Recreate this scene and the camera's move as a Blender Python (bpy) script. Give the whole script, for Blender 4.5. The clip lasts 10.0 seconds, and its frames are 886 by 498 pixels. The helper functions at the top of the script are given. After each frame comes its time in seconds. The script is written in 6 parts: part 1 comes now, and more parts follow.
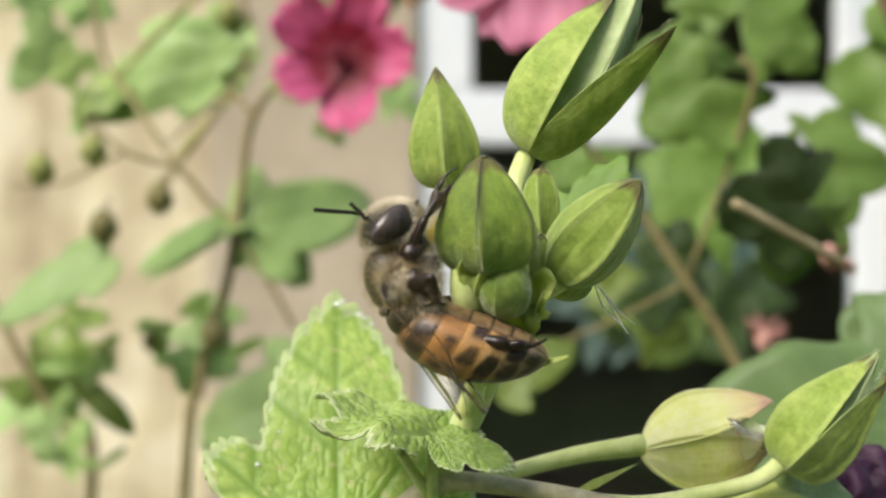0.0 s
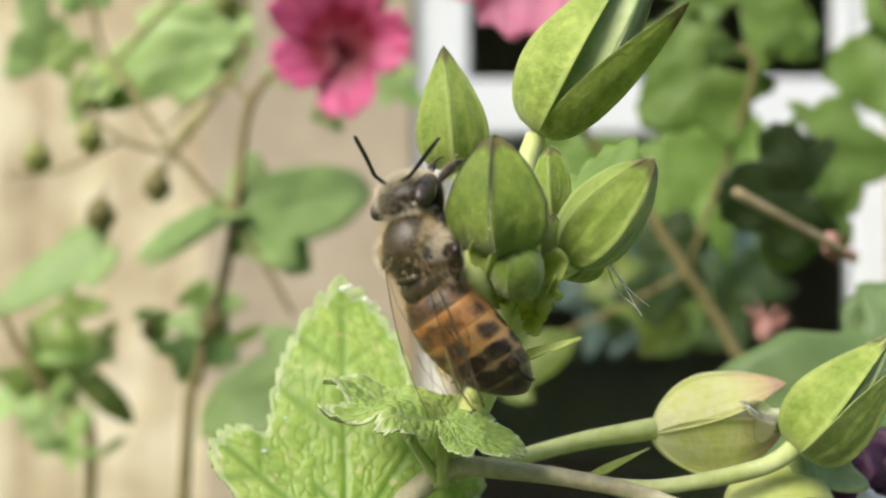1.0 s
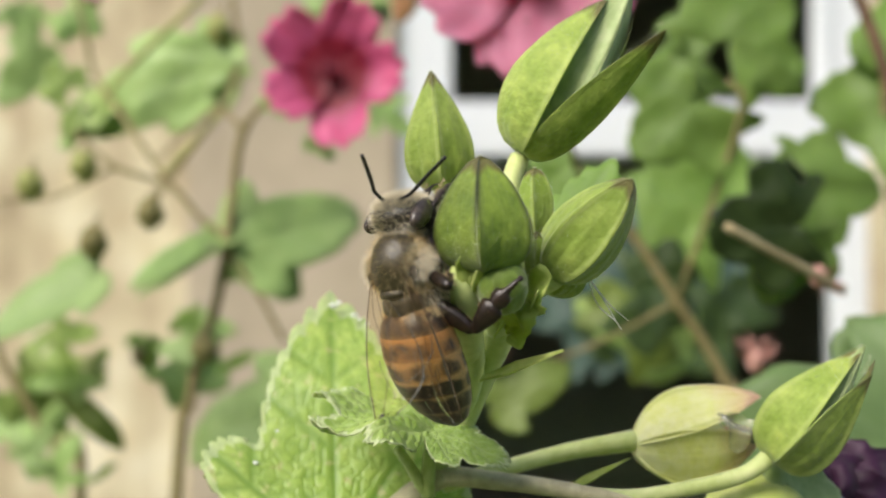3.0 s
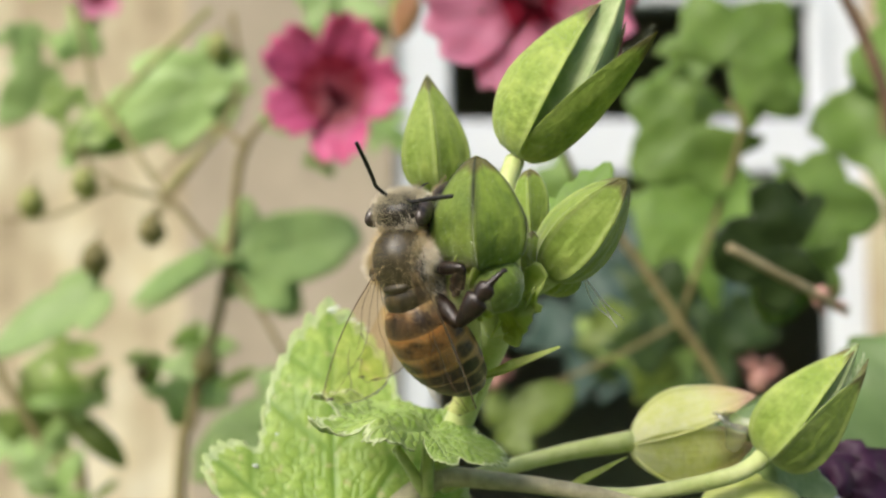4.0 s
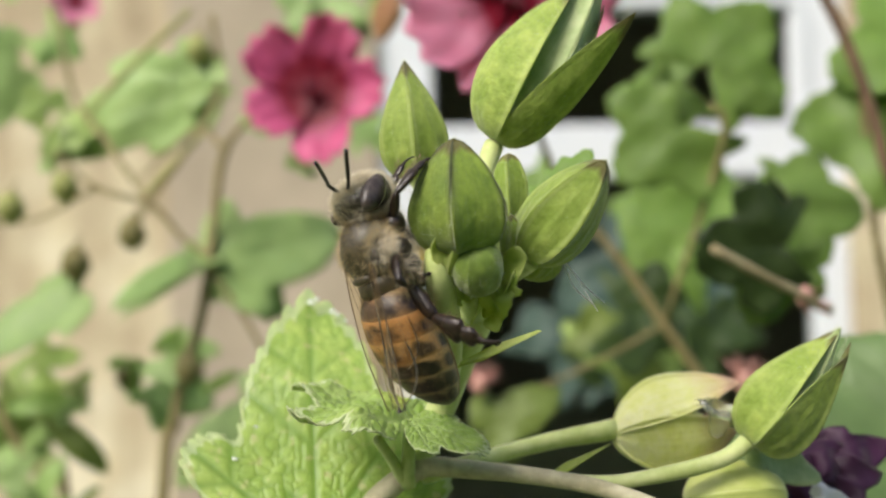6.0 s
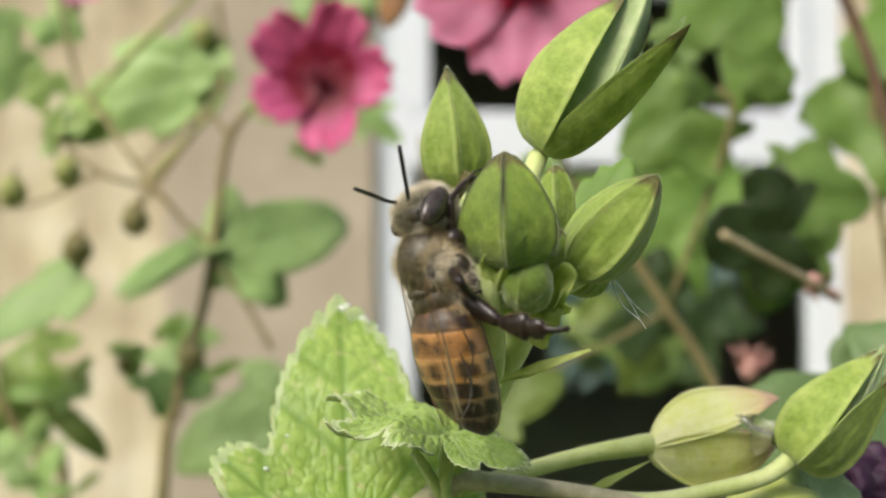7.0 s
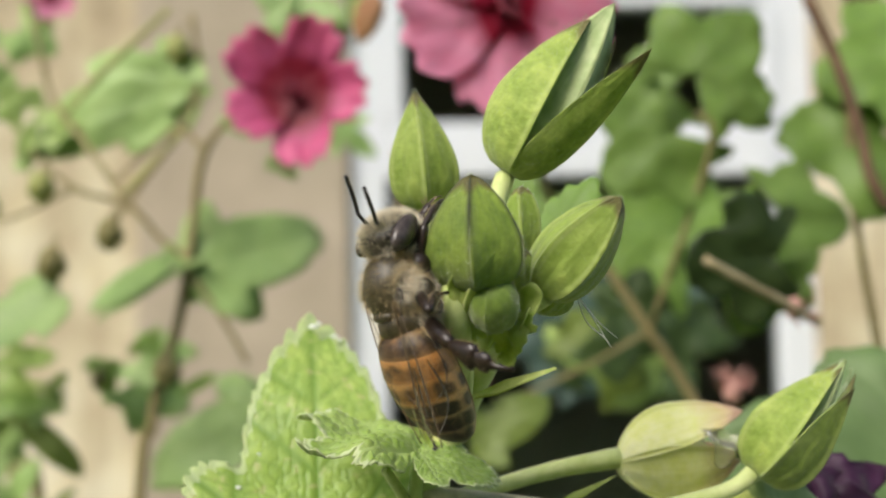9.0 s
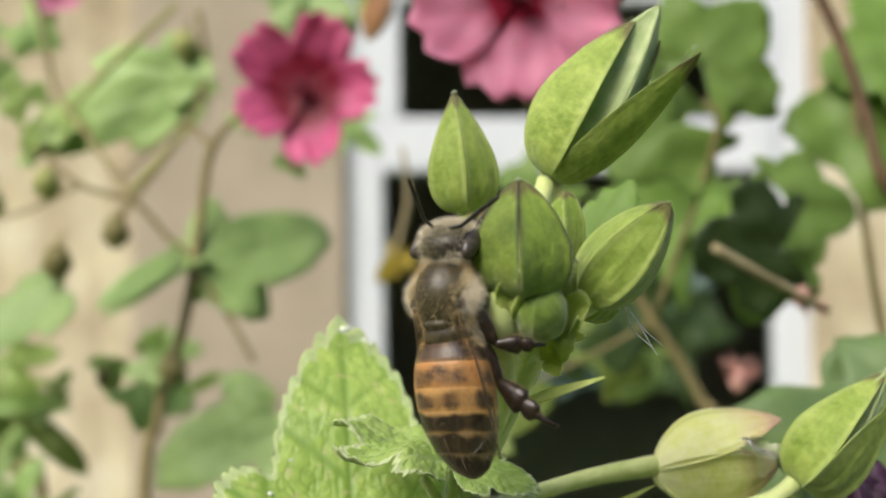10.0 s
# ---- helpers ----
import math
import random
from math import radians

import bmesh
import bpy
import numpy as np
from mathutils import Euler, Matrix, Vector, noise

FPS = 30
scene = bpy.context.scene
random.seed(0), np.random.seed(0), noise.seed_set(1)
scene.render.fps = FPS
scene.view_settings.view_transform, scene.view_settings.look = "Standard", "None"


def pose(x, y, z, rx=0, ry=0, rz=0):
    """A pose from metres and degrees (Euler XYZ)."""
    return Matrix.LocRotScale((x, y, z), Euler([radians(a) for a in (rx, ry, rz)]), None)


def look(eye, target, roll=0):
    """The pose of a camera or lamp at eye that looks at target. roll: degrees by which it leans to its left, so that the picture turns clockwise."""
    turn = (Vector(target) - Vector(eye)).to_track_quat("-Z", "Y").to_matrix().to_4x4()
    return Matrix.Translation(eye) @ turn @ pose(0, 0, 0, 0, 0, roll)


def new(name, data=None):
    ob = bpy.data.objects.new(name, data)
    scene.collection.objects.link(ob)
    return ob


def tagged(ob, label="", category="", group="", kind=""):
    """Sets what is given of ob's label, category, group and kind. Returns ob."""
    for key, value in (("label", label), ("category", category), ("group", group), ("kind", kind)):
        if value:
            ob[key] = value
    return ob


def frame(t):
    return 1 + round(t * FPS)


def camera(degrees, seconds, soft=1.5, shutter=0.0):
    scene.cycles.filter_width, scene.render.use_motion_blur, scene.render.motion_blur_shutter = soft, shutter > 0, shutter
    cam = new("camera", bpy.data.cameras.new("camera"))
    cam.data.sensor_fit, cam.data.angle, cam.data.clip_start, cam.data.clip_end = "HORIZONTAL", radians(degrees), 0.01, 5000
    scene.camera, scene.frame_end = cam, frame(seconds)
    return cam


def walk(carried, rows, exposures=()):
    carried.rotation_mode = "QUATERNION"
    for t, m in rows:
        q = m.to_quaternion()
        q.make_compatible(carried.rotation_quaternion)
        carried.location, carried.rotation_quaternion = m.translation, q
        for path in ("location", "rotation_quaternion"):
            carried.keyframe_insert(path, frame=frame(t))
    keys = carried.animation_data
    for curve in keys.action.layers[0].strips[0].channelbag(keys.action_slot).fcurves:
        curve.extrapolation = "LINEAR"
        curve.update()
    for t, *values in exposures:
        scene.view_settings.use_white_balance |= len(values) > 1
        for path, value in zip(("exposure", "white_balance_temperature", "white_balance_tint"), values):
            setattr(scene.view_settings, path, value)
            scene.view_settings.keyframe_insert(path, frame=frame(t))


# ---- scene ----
# ================= camera =================
EYE = 1.2
cam = camera(44.4, 10.0, soft=2.0)
ROWS = [
    (0.0, 0.00000, 0.00000, 0.00000, 0.00, 0.00, 0.00),
    (0.5, -0.00024, 0.00035, -0.00025, -0.16, -0.46, 0.41),
    (1.0, -0.00066, 0.00097, -0.00048, -0.14, -0.50, 0.31),
    (1.5, -0.00175, 0.00119, -0.00012, -0.22, -0.59, 0.45),
    (2.0, -0.00149, -0.00022, -0.00097, -0.42, -0.04, 0.35),
    (2.5, -0.00110, -0.00097, -0.00035, -0.95, 0.26, 0.05),
    (4.0, -0.00088, -0.00205, -0.00183, -1.12, 1.67, 0.65),
    (4.5, -0.00148, -0.00240, -0.00140, -1.27, 2.07, 0.60),
    (5.0, -0.00025, -0.00266, -0.00254, -1.59, 2.35, 0.98),
    (6.5, -0.00122, -0.00045, -0.00299, -1.97, 1.55, 1.18),
    (7.0, -0.00322, -0.00004, -0.00133, -2.22, 1.16, 0.42),
    (7.5, -0.00188, -0.00043, -0.00292, -2.51, 1.13, 0.99),
    (8.0, -0.00345, -0.00036, -0.00137, -2.99, 1.34, 0.61),
    (8.5, -0.00369, -0.00096, -0.00146, -3.48, 1.66, 0.61),
    (9.0, -0.00295, -0.00111, -0.00082, -3.58, 1.72, 0.87),
    (9.5, -0.00312, -0.00046, -0.00197, -3.60, 1.76, 1.14),
    (10.0, -0.00548, 0.00013, -0.00019, -3.85, 1.44, 0.52),
]
walk(cam, [(t, pose(x, y, EYE + z, 90 + pitch, roll, yaw)) for t, x, y, z, yaw, pitch, roll in ROWS], exposures=[(0.0, 0.14), (4.0, 0.1), (7.0, 0.05), (10.0, 0.0)])
cam.data.dof.use_dof = True
cam.data.dof.focus_distance = 0.0586
cam.data.dof.aperture_fstop = 38.0

# ================= world and sun =================
SUN_UP, SUN_AROUND = radians(46), radians(223)
world = bpy.data.worlds.new("sky")
world.use_nodes = True
sky = world.node_tree.nodes.new("ShaderNodeTexSky")
sky.sky_type, sky.sun_disc, sky.sun_elevation, sky.sun_rotation = "NISHITA", False, SUN_UP, SUN_AROUND
sky.dust_density, sky.air_density = 4.0, 1.0
world.node_tree.links.new(sky.outputs[0], world.node_tree.nodes["Background"].inputs[0])
world.node_tree.nodes["Background"].inputs[1].default_value = 0.165
scene.world = world
sun = new("sun", bpy.data.lights.new("sun", "SUN"))
sun.data.energy, sun.data.angle, sun.data.color = 2.65, radians(28), (1.0, 0.965, 0.9)
sun_way = Vector((math.sin(SUN_AROUND) * math.cos(SUN_UP), math.cos(SUN_AROUND) * math.cos(SUN_UP), math.sin(SUN_UP)))
sun.matrix_world = look(sun_way * 30, (0, 0, 0))

# ================= materials =================
def material(name):
    m = bpy.data.materials.new(name)
    m.use_nodes = True
    m.node_tree.nodes.clear()
    return m, m.node_tree.nodes, m.node_tree.links


def ramp_node(nodes, stops):
    r = nodes.new("ShaderNodeValToRGB")
    while len(r.color_ramp.elements) < len(stops):
        r.color_ramp.elements.new(0.5)
    for e, (p, c) in zip(r.color_ramp.elements, stops):
        e.position, e.color = p, (*c, 1)
    return r


def noise_node(nodes, links, scale, detail=4.0, rough=0.55, space="Object"):
    co = nodes.new("ShaderNodeTexCoord")
    n = nodes.new("ShaderNodeTexNoise")
    n.inputs["Scale"].default_value, n.inputs["Detail"].default_value, n.inputs["Roughness"].default_value = scale, detail, rough
    links.new(co.outputs[space], n.inputs["Vector"])
    return n


def mix_colour(nodes, links, fac, a, b, kind="MIX"):
    m = nodes.new("ShaderNodeMix")
    m.data_type, m.blend_type = "RGBA", kind
    for k, v in ((0, fac), (6, a), (7, b)):
        if hasattr(v, "is_output"):
            links.new(v, m.inputs[k])
        else:
            m.inputs[k].default_value = v if k == 0 else (*v, 1)
    return m.outputs[2]


def number(nodes, links, op, a, b):
    m = nodes.new("ShaderNodeMath")
    m.operation, m.use_clamp = op, True
    for k, v in ((0, a), (1, b)):
        if hasattr(v, "is_output"):
            links.new(v, m.inputs[k])
        else:
            m.inputs[k].default_value = v
    return m.outputs[0]


def finish(nodes, links, colour, rough=0.5, bump=None, height=0.0, translucent=0.0, through_tint=(1, 1, 1), spec=0.5, metal=0.0, sheen=0.0):
    p = nodes.new("ShaderNodeBsdfPrincipled")
    p.inputs["Roughness"].default_value, p.inputs["Metallic"].default_value = rough, metal
    p.inputs["Specular IOR Level"].default_value, p.inputs["Sheen Weight"].default_value = spec, sheen
    p.inputs["Sheen Roughness"].default_value, p.inputs["Sheen Tint"].default_value = 0.45, (0.95, 1.0, 0.78, 1)
    links.new(colour, p.inputs["Base Color"])
    if bump is not None:
        b = nodes.new("ShaderNodeBump")
        b.inputs["Strength"].default_value, b.inputs["Distance"].default_value = 1.0, height
        links.new(bump, b.inputs["Height"])
        links.new(b.outputs[0], p.inputs["Normal"])
    out = nodes.new("ShaderNodeOutputMaterial")
    if translucent:
        t = nodes.new("ShaderNodeBsdfTranslucent")
        links.new(mix_colour(nodes, links, 1.0, colour, through_tint, "MULTIPLY"), t.inputs[0])
        mx = nodes.new("ShaderNodeMixShader")
        mx.inputs[0].default_value = translucent
        links.new(p.outputs[0], mx.inputs[1]), links.new(t.outputs[0], mx.inputs[2])
        links.new(mx.outputs[0], out.inputs[0])
    else:
        links.new(p.outputs[0], out.inputs[0])


def plant_material(name, dark, light, scale=900.0, rough=0.5, translucent=0.3, height=0.00004, vein=None, vein_amount=0.6, tint=(1.0, 1.0, 0.55), spec=0.45, along=None, random_shift=0.0, mottle=0.35, seam=None, downy=0.1, specks=None):
    """Soft plant skin: two scales of mottling, fine downy relief, veins and tinted tips from the mesh's own attributes."""
    m, nodes, links = material(name)
    n1, n2 = noise_node(nodes, links, scale * 0.25, 3.0), noise_node(nodes, links, scale, 5.0, 0.65)
    c = mix_colour(nodes, links, 0.5, dark, light)
    r = ramp_node(nodes, [(0.32, dark), (0.68, light)])
    links.new(n1.outputs[0], r.inputs[0])
    c = mix_colour(nodes, links, mottle, r.outputs[0], n2.outputs[0], "OVERLAY")
    if vein:
        a = nodes.new("ShaderNodeAttribute")
        a.attribute_name = "vein"
        c = mix_colour(nodes, links, number(nodes, links, "MULTIPLY", a.outputs["Fac"], vein_amount), c, vein)
    bump = mix_colour(nodes, links, 0.5, n1.outputs[0], n2.outputs[0])
    if specks:
        dots, worn = noise_node(nodes, links, scale * 2.6, 2.0), ramp_node(nodes, [(0.6, (0, 0, 0)), (0.7, (0.6, 0.6, 0.6))])
        links.new(dots.outputs[0], worn.inputs[0])
        c = mix_colour(nodes, links, worn.outputs[0], c, specks)
    if along:
        a = nodes.new("ShaderNodeAttribute")
        a.attribute_name = "along"
        warped = number(nodes, links, "ADD", a.outputs["Fac"], number(nodes, links, "MULTIPLY", n1.outputs[0], 0.12))
        r2 = ramp_node(nodes, [(p, (f, f, f)) for p, f, _ in along])
        col = ramp_node(nodes, [(p, k) for p, _, k in along])
        links.new(warped, r2.inputs[0]), links.new(warped, col.inputs[0])
        c = mix_colour(nodes, links, r2.outputs[0], c, col.outputs[0])
    if seam:
        a = nodes.new("ShaderNodeAttribute")
        a.attribute_name = "seam"
        c = mix_colour(nodes, links, number(nodes, links, "MULTIPLY", a.outputs["Fac"], 0.75), c, seam)
    if random_shift:
        info = nodes.new("ShaderNodeObjectInfo")
        h = nodes.new("ShaderNodeHueSaturation")
        links.new(c, h.inputs["Color"])
        v = nodes.new("ShaderNodeMapRange")
        v.inputs["To Min"].default_value, v.inputs["To Max"].default_value = 1 - random_shift, 1 + random_shift
        links.new(info.outputs["Random"], v.inputs["Value"]), links.new(v.outputs[0], h.inputs["Value"])
        c = h.outputs[0]
    finish(nodes, links, c, rough, bump, height, translucent, tint, spec, sheen=downy)
    return m


def plain_material(name, dark, light, scale, rough=0.6, height=0.0, spec=0.5, detail=5.0, metal=0.0, sheen=0.0):
    m, nodes, links = material(name)
    n = noise_node(nodes, links, scale, detail, 0.6)
    r = ramp_node(nodes, [(0.3, dark), (0.7, light)])
    links.new(n.outputs[0], r.inputs[0])
    finish(nodes, links, r.outputs[0], rough, n.outputs[0] if height else None, height, spec=spec, metal=metal, sheen=sheen)
    return m


BROWN = (0.11, 0.05, 0.025)
M_SEPAL = plant_material("sepal_green", (0.26, 0.39, 0.042), (0.48, 0.6, 0.13), 1900, 0.6, 0.3, 0.0002, vein=(0.62, 0.7, 0.27), vein_amount=0.28, mottle=0.32, random_shift=0.08, seam=(0.1, 0.13, 0.03), along=[(0.0, 0.0, BROWN), (0.93, 0.0, BROWN), (1.1, 0.75, BROWN)], downy=0.65)
M_SEPAL_DEEP = plant_material("sepal_deep_green", (0.16, 0.27, 0.018), (0.36, 0.48, 0.065), 1900, 0.6, 0.3, 0.0002, vein=(0.5, 0.58, 0.2), vein_amount=0.35, mottle=0.32, random_shift=0.2, seam=(0.03, 0.04, 0.01), along=[(0.0, 0.0, BROWN), (0.93, 0.0, BROWN), (1.1, 0.75, BROWN)], downy=0.65)
ROSE = (0.62, 0.33, 0.27)
M_SEPAL_YELLOW = plant_material("sepal_yellow", (0.84, 0.87, 0.29), (0.97, 0.97, 0.54), 1400, 0.5, 0.15, 0.00022, vein=(0.55, 0.6, 0.14), vein_amount=0.6, mottle=0.5, along=[(0.0, 0.0, ROSE), (0.66, 0.0, ROSE), (0.92, 0.55, ROSE), (1.08, 0.8, (0.46, 0.2, 0.19))], downy=0.65)
M_BUD_YELLOW = plant_material("bud_yellow_green", (0.6, 0.68, 0.16), (0.8, 0.84, 0.34), 900, 0.5, 0.15, 0.00005, vein=(0.5, 0.6, 0.14), vein_amount=0.5, downy=0.65)
M_CALYX = plant_material("calyx_green", (0.17, 0.27, 0.032), (0.32, 0.43, 0.08), 1500, 0.6, 0.2, 0.00006, mottle=0.5, downy=0.65)
M_CORE = plant_material("bud_core", (0.2, 0.3, 0.04), (0.34, 0.42, 0.1), 1200, 0.6, 0.2)
M_WHORL = plant_material("bud_whorl", (0.42, 0.55, 0.2), (0.6, 0.71, 0.36), 1200, 0.6, 0.2, downy=0.65)
M_STEM = plant_material("stem_green", (0.5, 0.6, 0.18), (0.72, 0.79, 0.36), 1200, 0.55, 0.06, 0.00006, downy=0.45)
M_BRACT = plant_material("bract_lime", (0.52, 0.64, 0.14), (0.7, 0.79, 0.32), 1200, 0.5, 0.45, 0.00004, downy=0.45)
M_DOWN = plain_material("plant_down", (0.62, 0.68, 0.42), (0.8, 0.84, 0.64), 900, 0.6)
M_BRANCH = plant_material("branch_bark", (0.42, 0.38, 0.22), (0.66, 0.61, 0.4), 1500, 0.7, 0.0, 0.0001)
# The along stops paint the white glint of the leaf's edge as a pale rim.
M_LEAF = plant_material("leaf_downy", (0.33, 0.51, 0.07), (0.52, 0.68, 0.17), 420, 0.42, 0.35, 0.00004, vein=(0.13, 0.28, 0.025), vein_amount=0.68, spec=0.5, mottle=0.5, downy=0.2, along=[(0.0, 0.0, (0.8, 0.85, 0.6)), (1.07, 0.0, (0.8, 0.85, 0.6)), (1.11, 0.4, (0.8, 0.85, 0.6))], specks=(0.62, 0.6, 0.27))
M_LEAF_YOUNG = plant_material("leaf_young", (0.27, 0.44, 0.06), (0.44, 0.6, 0.15), 900, 0.5, 0.4, 0.00003, vein=(0.6, 0.72, 0.36), vein_amount=0.5, spec=0.5, mottle=0.45, downy=0.3, along=[(0.0, 0.0, (0.8, 0.85, 0.6)), (1.05, 0.0, (0.8, 0.85, 0.6)), (1.1, 0.6, (0.8, 0.85, 0.6))])
M_LEAF_FAR = plant_material("leaf_shrub", (0.19, 0.33, 0.055), (0.3, 0.46, 0.105), 160, 0.5, 0.42, 0.0001, vein=(0.25, 0.35, 0.13), vein_amount=0.4, random_shift=0.25)
# Darker copy of leaf_shrub; shade on the low leaves is mixed into this green.
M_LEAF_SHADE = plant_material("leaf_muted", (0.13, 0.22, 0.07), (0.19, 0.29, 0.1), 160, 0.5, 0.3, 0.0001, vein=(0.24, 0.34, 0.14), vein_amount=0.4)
M_LEAF_OLIVE = plant_material("leaf_olive", (0.14, 0.2, 0.03), (0.21, 0.28, 0.05), 160, 0.5, 0.3, 0.0001, vein=(0.3, 0.4, 0.12), vein_amount=0.4)
M_LEAF_PALE = plant_material("leaf_pale", (0.34, 0.52, 0.15), (0.5, 0.66, 0.25), 160, 0.5, 0.25, 0.0001, vein=(0.36, 0.48, 0.22), vein_amount=0.4, random_shift=0.2)
M_LEAF_MID = plant_material("leaf_mid", (0.33, 0.5, 0.15), (0.48, 0.65, 0.26), 160, 0.5, 0.25, 0.0001, vein=(0.4, 0.55, 0.24), vein_amount=0.3, random_shift=0.2)
M_LEAF_LIME = plant_material("leaf_lime", (0.25, 0.38, 0.08), (0.38, 0.5, 0.14), 160, 0.5, 0.25, 0.0001, vein=(0.5, 0.6, 0.2), vein_amount=0.3, random_shift=0.25)
M_LEAF_YELLOW = plant_material("leaf_yellowed", (0.5, 0.38, 0.05), (0.68, 0.52, 0.1), 160, 0.5, 0.2, 0.0001)
# Near-black copy of leaf_shrub: shade inside the right shrub put into its colour.
M_LEAF_DEEP_SHADE = plant_material("leaf_dark", (0.025, 0.05, 0.01), (0.055, 0.095, 0.02), 160, 0.45, 0.2, 0.0001, vein=(0.1, 0.16, 0.05), vein_amount=0.4, random_shift=0.2)
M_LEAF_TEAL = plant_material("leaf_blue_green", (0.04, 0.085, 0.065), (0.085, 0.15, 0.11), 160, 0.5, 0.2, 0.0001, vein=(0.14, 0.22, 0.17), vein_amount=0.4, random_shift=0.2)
M_STEM_FAR = plain_material("stem_brown", (0.19, 0.155, 0.055), (0.33, 0.27, 0.12), 260, 0.7, 0.0001)
M_STEM_OLIVE = plain_material("stem_olive", (0.3, 0.31, 0.08), (0.43, 0.43, 0.14), 260, 0.6, 0.0001)
M_STEM_DARK = plain_material("stem_dark_brown", (0.11, 0.062, 0.032), (0.22, 0.13, 0.075), 260, 0.7, 0.0001)
M_TWIG = plain_material("twig_dry", (0.3, 0.24, 0.12), (0.5, 0.42, 0.25), 300, 0.7, 0.0001)
M_POD = plain_material("seed_pod", (0.15, 0.13, 0.04), (0.27, 0.24, 0.09), 400, 0.7, 0.0002)
M_POD_GREEN = plain_material("seed_pod_green", (0.24, 0.26, 0.06), (0.38, 0.4, 0.13), 400, 0.7, 0.0002)
M_PETAL = plant_material("petal_pink", (0.68, 0.1, 0.27), (0.85, 0.24, 0.43), 220, 0.5, 0.4, 0.00005, vein=(0.4, 0.03, 0.14), vein_amount=0.35, tint=(1.0, 0.9, 1.0), along=[(0.0, 1.0, (0.16, 0.0, 0.012)), (0.46, 1.0, (0.27, 0.003, 0.028)), (0.82, 0.0, (0.6, 0.1, 0.25))])
M_PETAL_PALE = plant_material("petal_pale_pink", (0.88, 0.36, 0.54), (0.95, 0.53, 0.69), 220, 0.5, 0.5, 0.00005, vein=(0.55, 0.12, 0.26), vein_amount=0.35, tint=(1.0, 0.9, 1.0), along=[(0.0, 1.0, (0.16, 0.0, 0.012)), (0.26, 1.0, (0.4, 0.004, 0.04)), (0.5, 0.0, (0.7, 0.2, 0.35))])
M_STAMEN = plain_material("stamen_dark", (0.14, 0.006, 0.02), (0.3, 0.03, 0.06), 900, 0.6, 0.0001)
M_WILTED = plant_material("petal_wilted", (0.025, 0.004, 0.024), (0.085, 0.02, 0.065), 500, 0.55, 0.15, 0.0002)
M_ORANGE = plain_material("calyx_faded", (0.3, 0.13, 0.05), (0.5, 0.27, 0.12), 300, 0.6, 0.0001)
M_FUZZ = plain_material("fluff_pink", (0.45, 0.22, 0.18), (0.6, 0.34, 0.28), 300, 0.8, 0.0002)
M_GLINT = plain_material("wet_fleck", (0.6, 0.68, 0.5), (0.85, 0.88, 0.8), 900, 0.12, spec=0.8)
M_SILK = plain_material("silk", (0.7, 0.7, 0.66), (0.8, 0.8, 0.78), 500, 0.3)


def glass_material(name, tint=(1, 1, 1), rough=0.0, ior=1.5, haze=0.0):
    m, nodes, links = material(name)
    g = nodes.new("ShaderNodeBsdfGlossy")
    g.inputs["Roughness"].default_value = rough
    t = nodes.new("ShaderNodeBsdfTransparent")
    t.inputs[0].default_value = (*tint, 1)
    f = nodes.new("ShaderNodeFresnel")
    f.inputs[0].default_value = ior
    mx = nodes.new("ShaderNodeMixShader")
    out = nodes.new("ShaderNodeOutputMaterial")
    links.new(f.outputs[0], mx.inputs[0]), links.new(t.outputs[0], mx.inputs[1]), links.new(g.outputs[0], mx.inputs[2])
    soft, cloud = nodes.new("ShaderNodeBsdfDiffuse"), nodes.new("ShaderNodeMixShader")
    soft.inputs[0].default_value, cloud.inputs[0].default_value = (0.8, 0.78, 0.62, 1), haze
    links.new(mx.outputs[0], cloud.inputs[1]), links.new(soft.outputs[0], cloud.inputs[2])
    links.new(cloud.outputs[0], out.inputs[0])
    return m


M_GLASS = glass_material("window_glass", (0.85, 0.9, 0.88))
M_WING = glass_material("wing_membrane", (0.985, 0.95, 0.87), 0.25, 1.06, 0.004)
M_MEMBRANE = glass_material("dry_membrane", (0.95, 0.97, 0.84), 0.15, 1.4, 0.16)


def wall_material():
    m, nodes, links = material("stone_wall")
    big, mid, fine = noise_node(nodes, links, 2.6, 3.0), noise_node(nodes, links, 9.0, 4.0), noise_node(nodes, links, 60.0, 6.0)
    co, stretch, streak = nodes.new("ShaderNodeTexCoord"), nodes.new("ShaderNodeVectorMath"), nodes.new("ShaderNodeTexNoise")
    stretch.operation, stretch.inputs[1].default_value, streak.inputs["Scale"].default_value = "MULTIPLY", (1.0, 1.0, 0.16), 11.0
    links.new(co.outputs["Object"], stretch.inputs[0]), links.new(stretch.outputs[0], streak.inputs["Vector"])
    r = ramp_node(nodes, [(0.37, (0.47, 0.375, 0.245)), (0.49, (0.63, 0.54, 0.355)), (0.6, (0.84, 0.76, 0.54))])
    links.new(mix_colour(nodes, links, 0.45, big.outputs[0], streak.outputs[0]), r.inputs[0])
    c = mix_colour(nodes, links, 0.45, r.outputs[0], mid.outputs[0], "OVERLAY")
    c = mix_colour(nodes, links, 0.25, c, fine.outputs[0], "OVERLAY")
    finish(nodes, links, c, 0.85, fine.outputs[0], 0.003, spec=0.2)
    return m


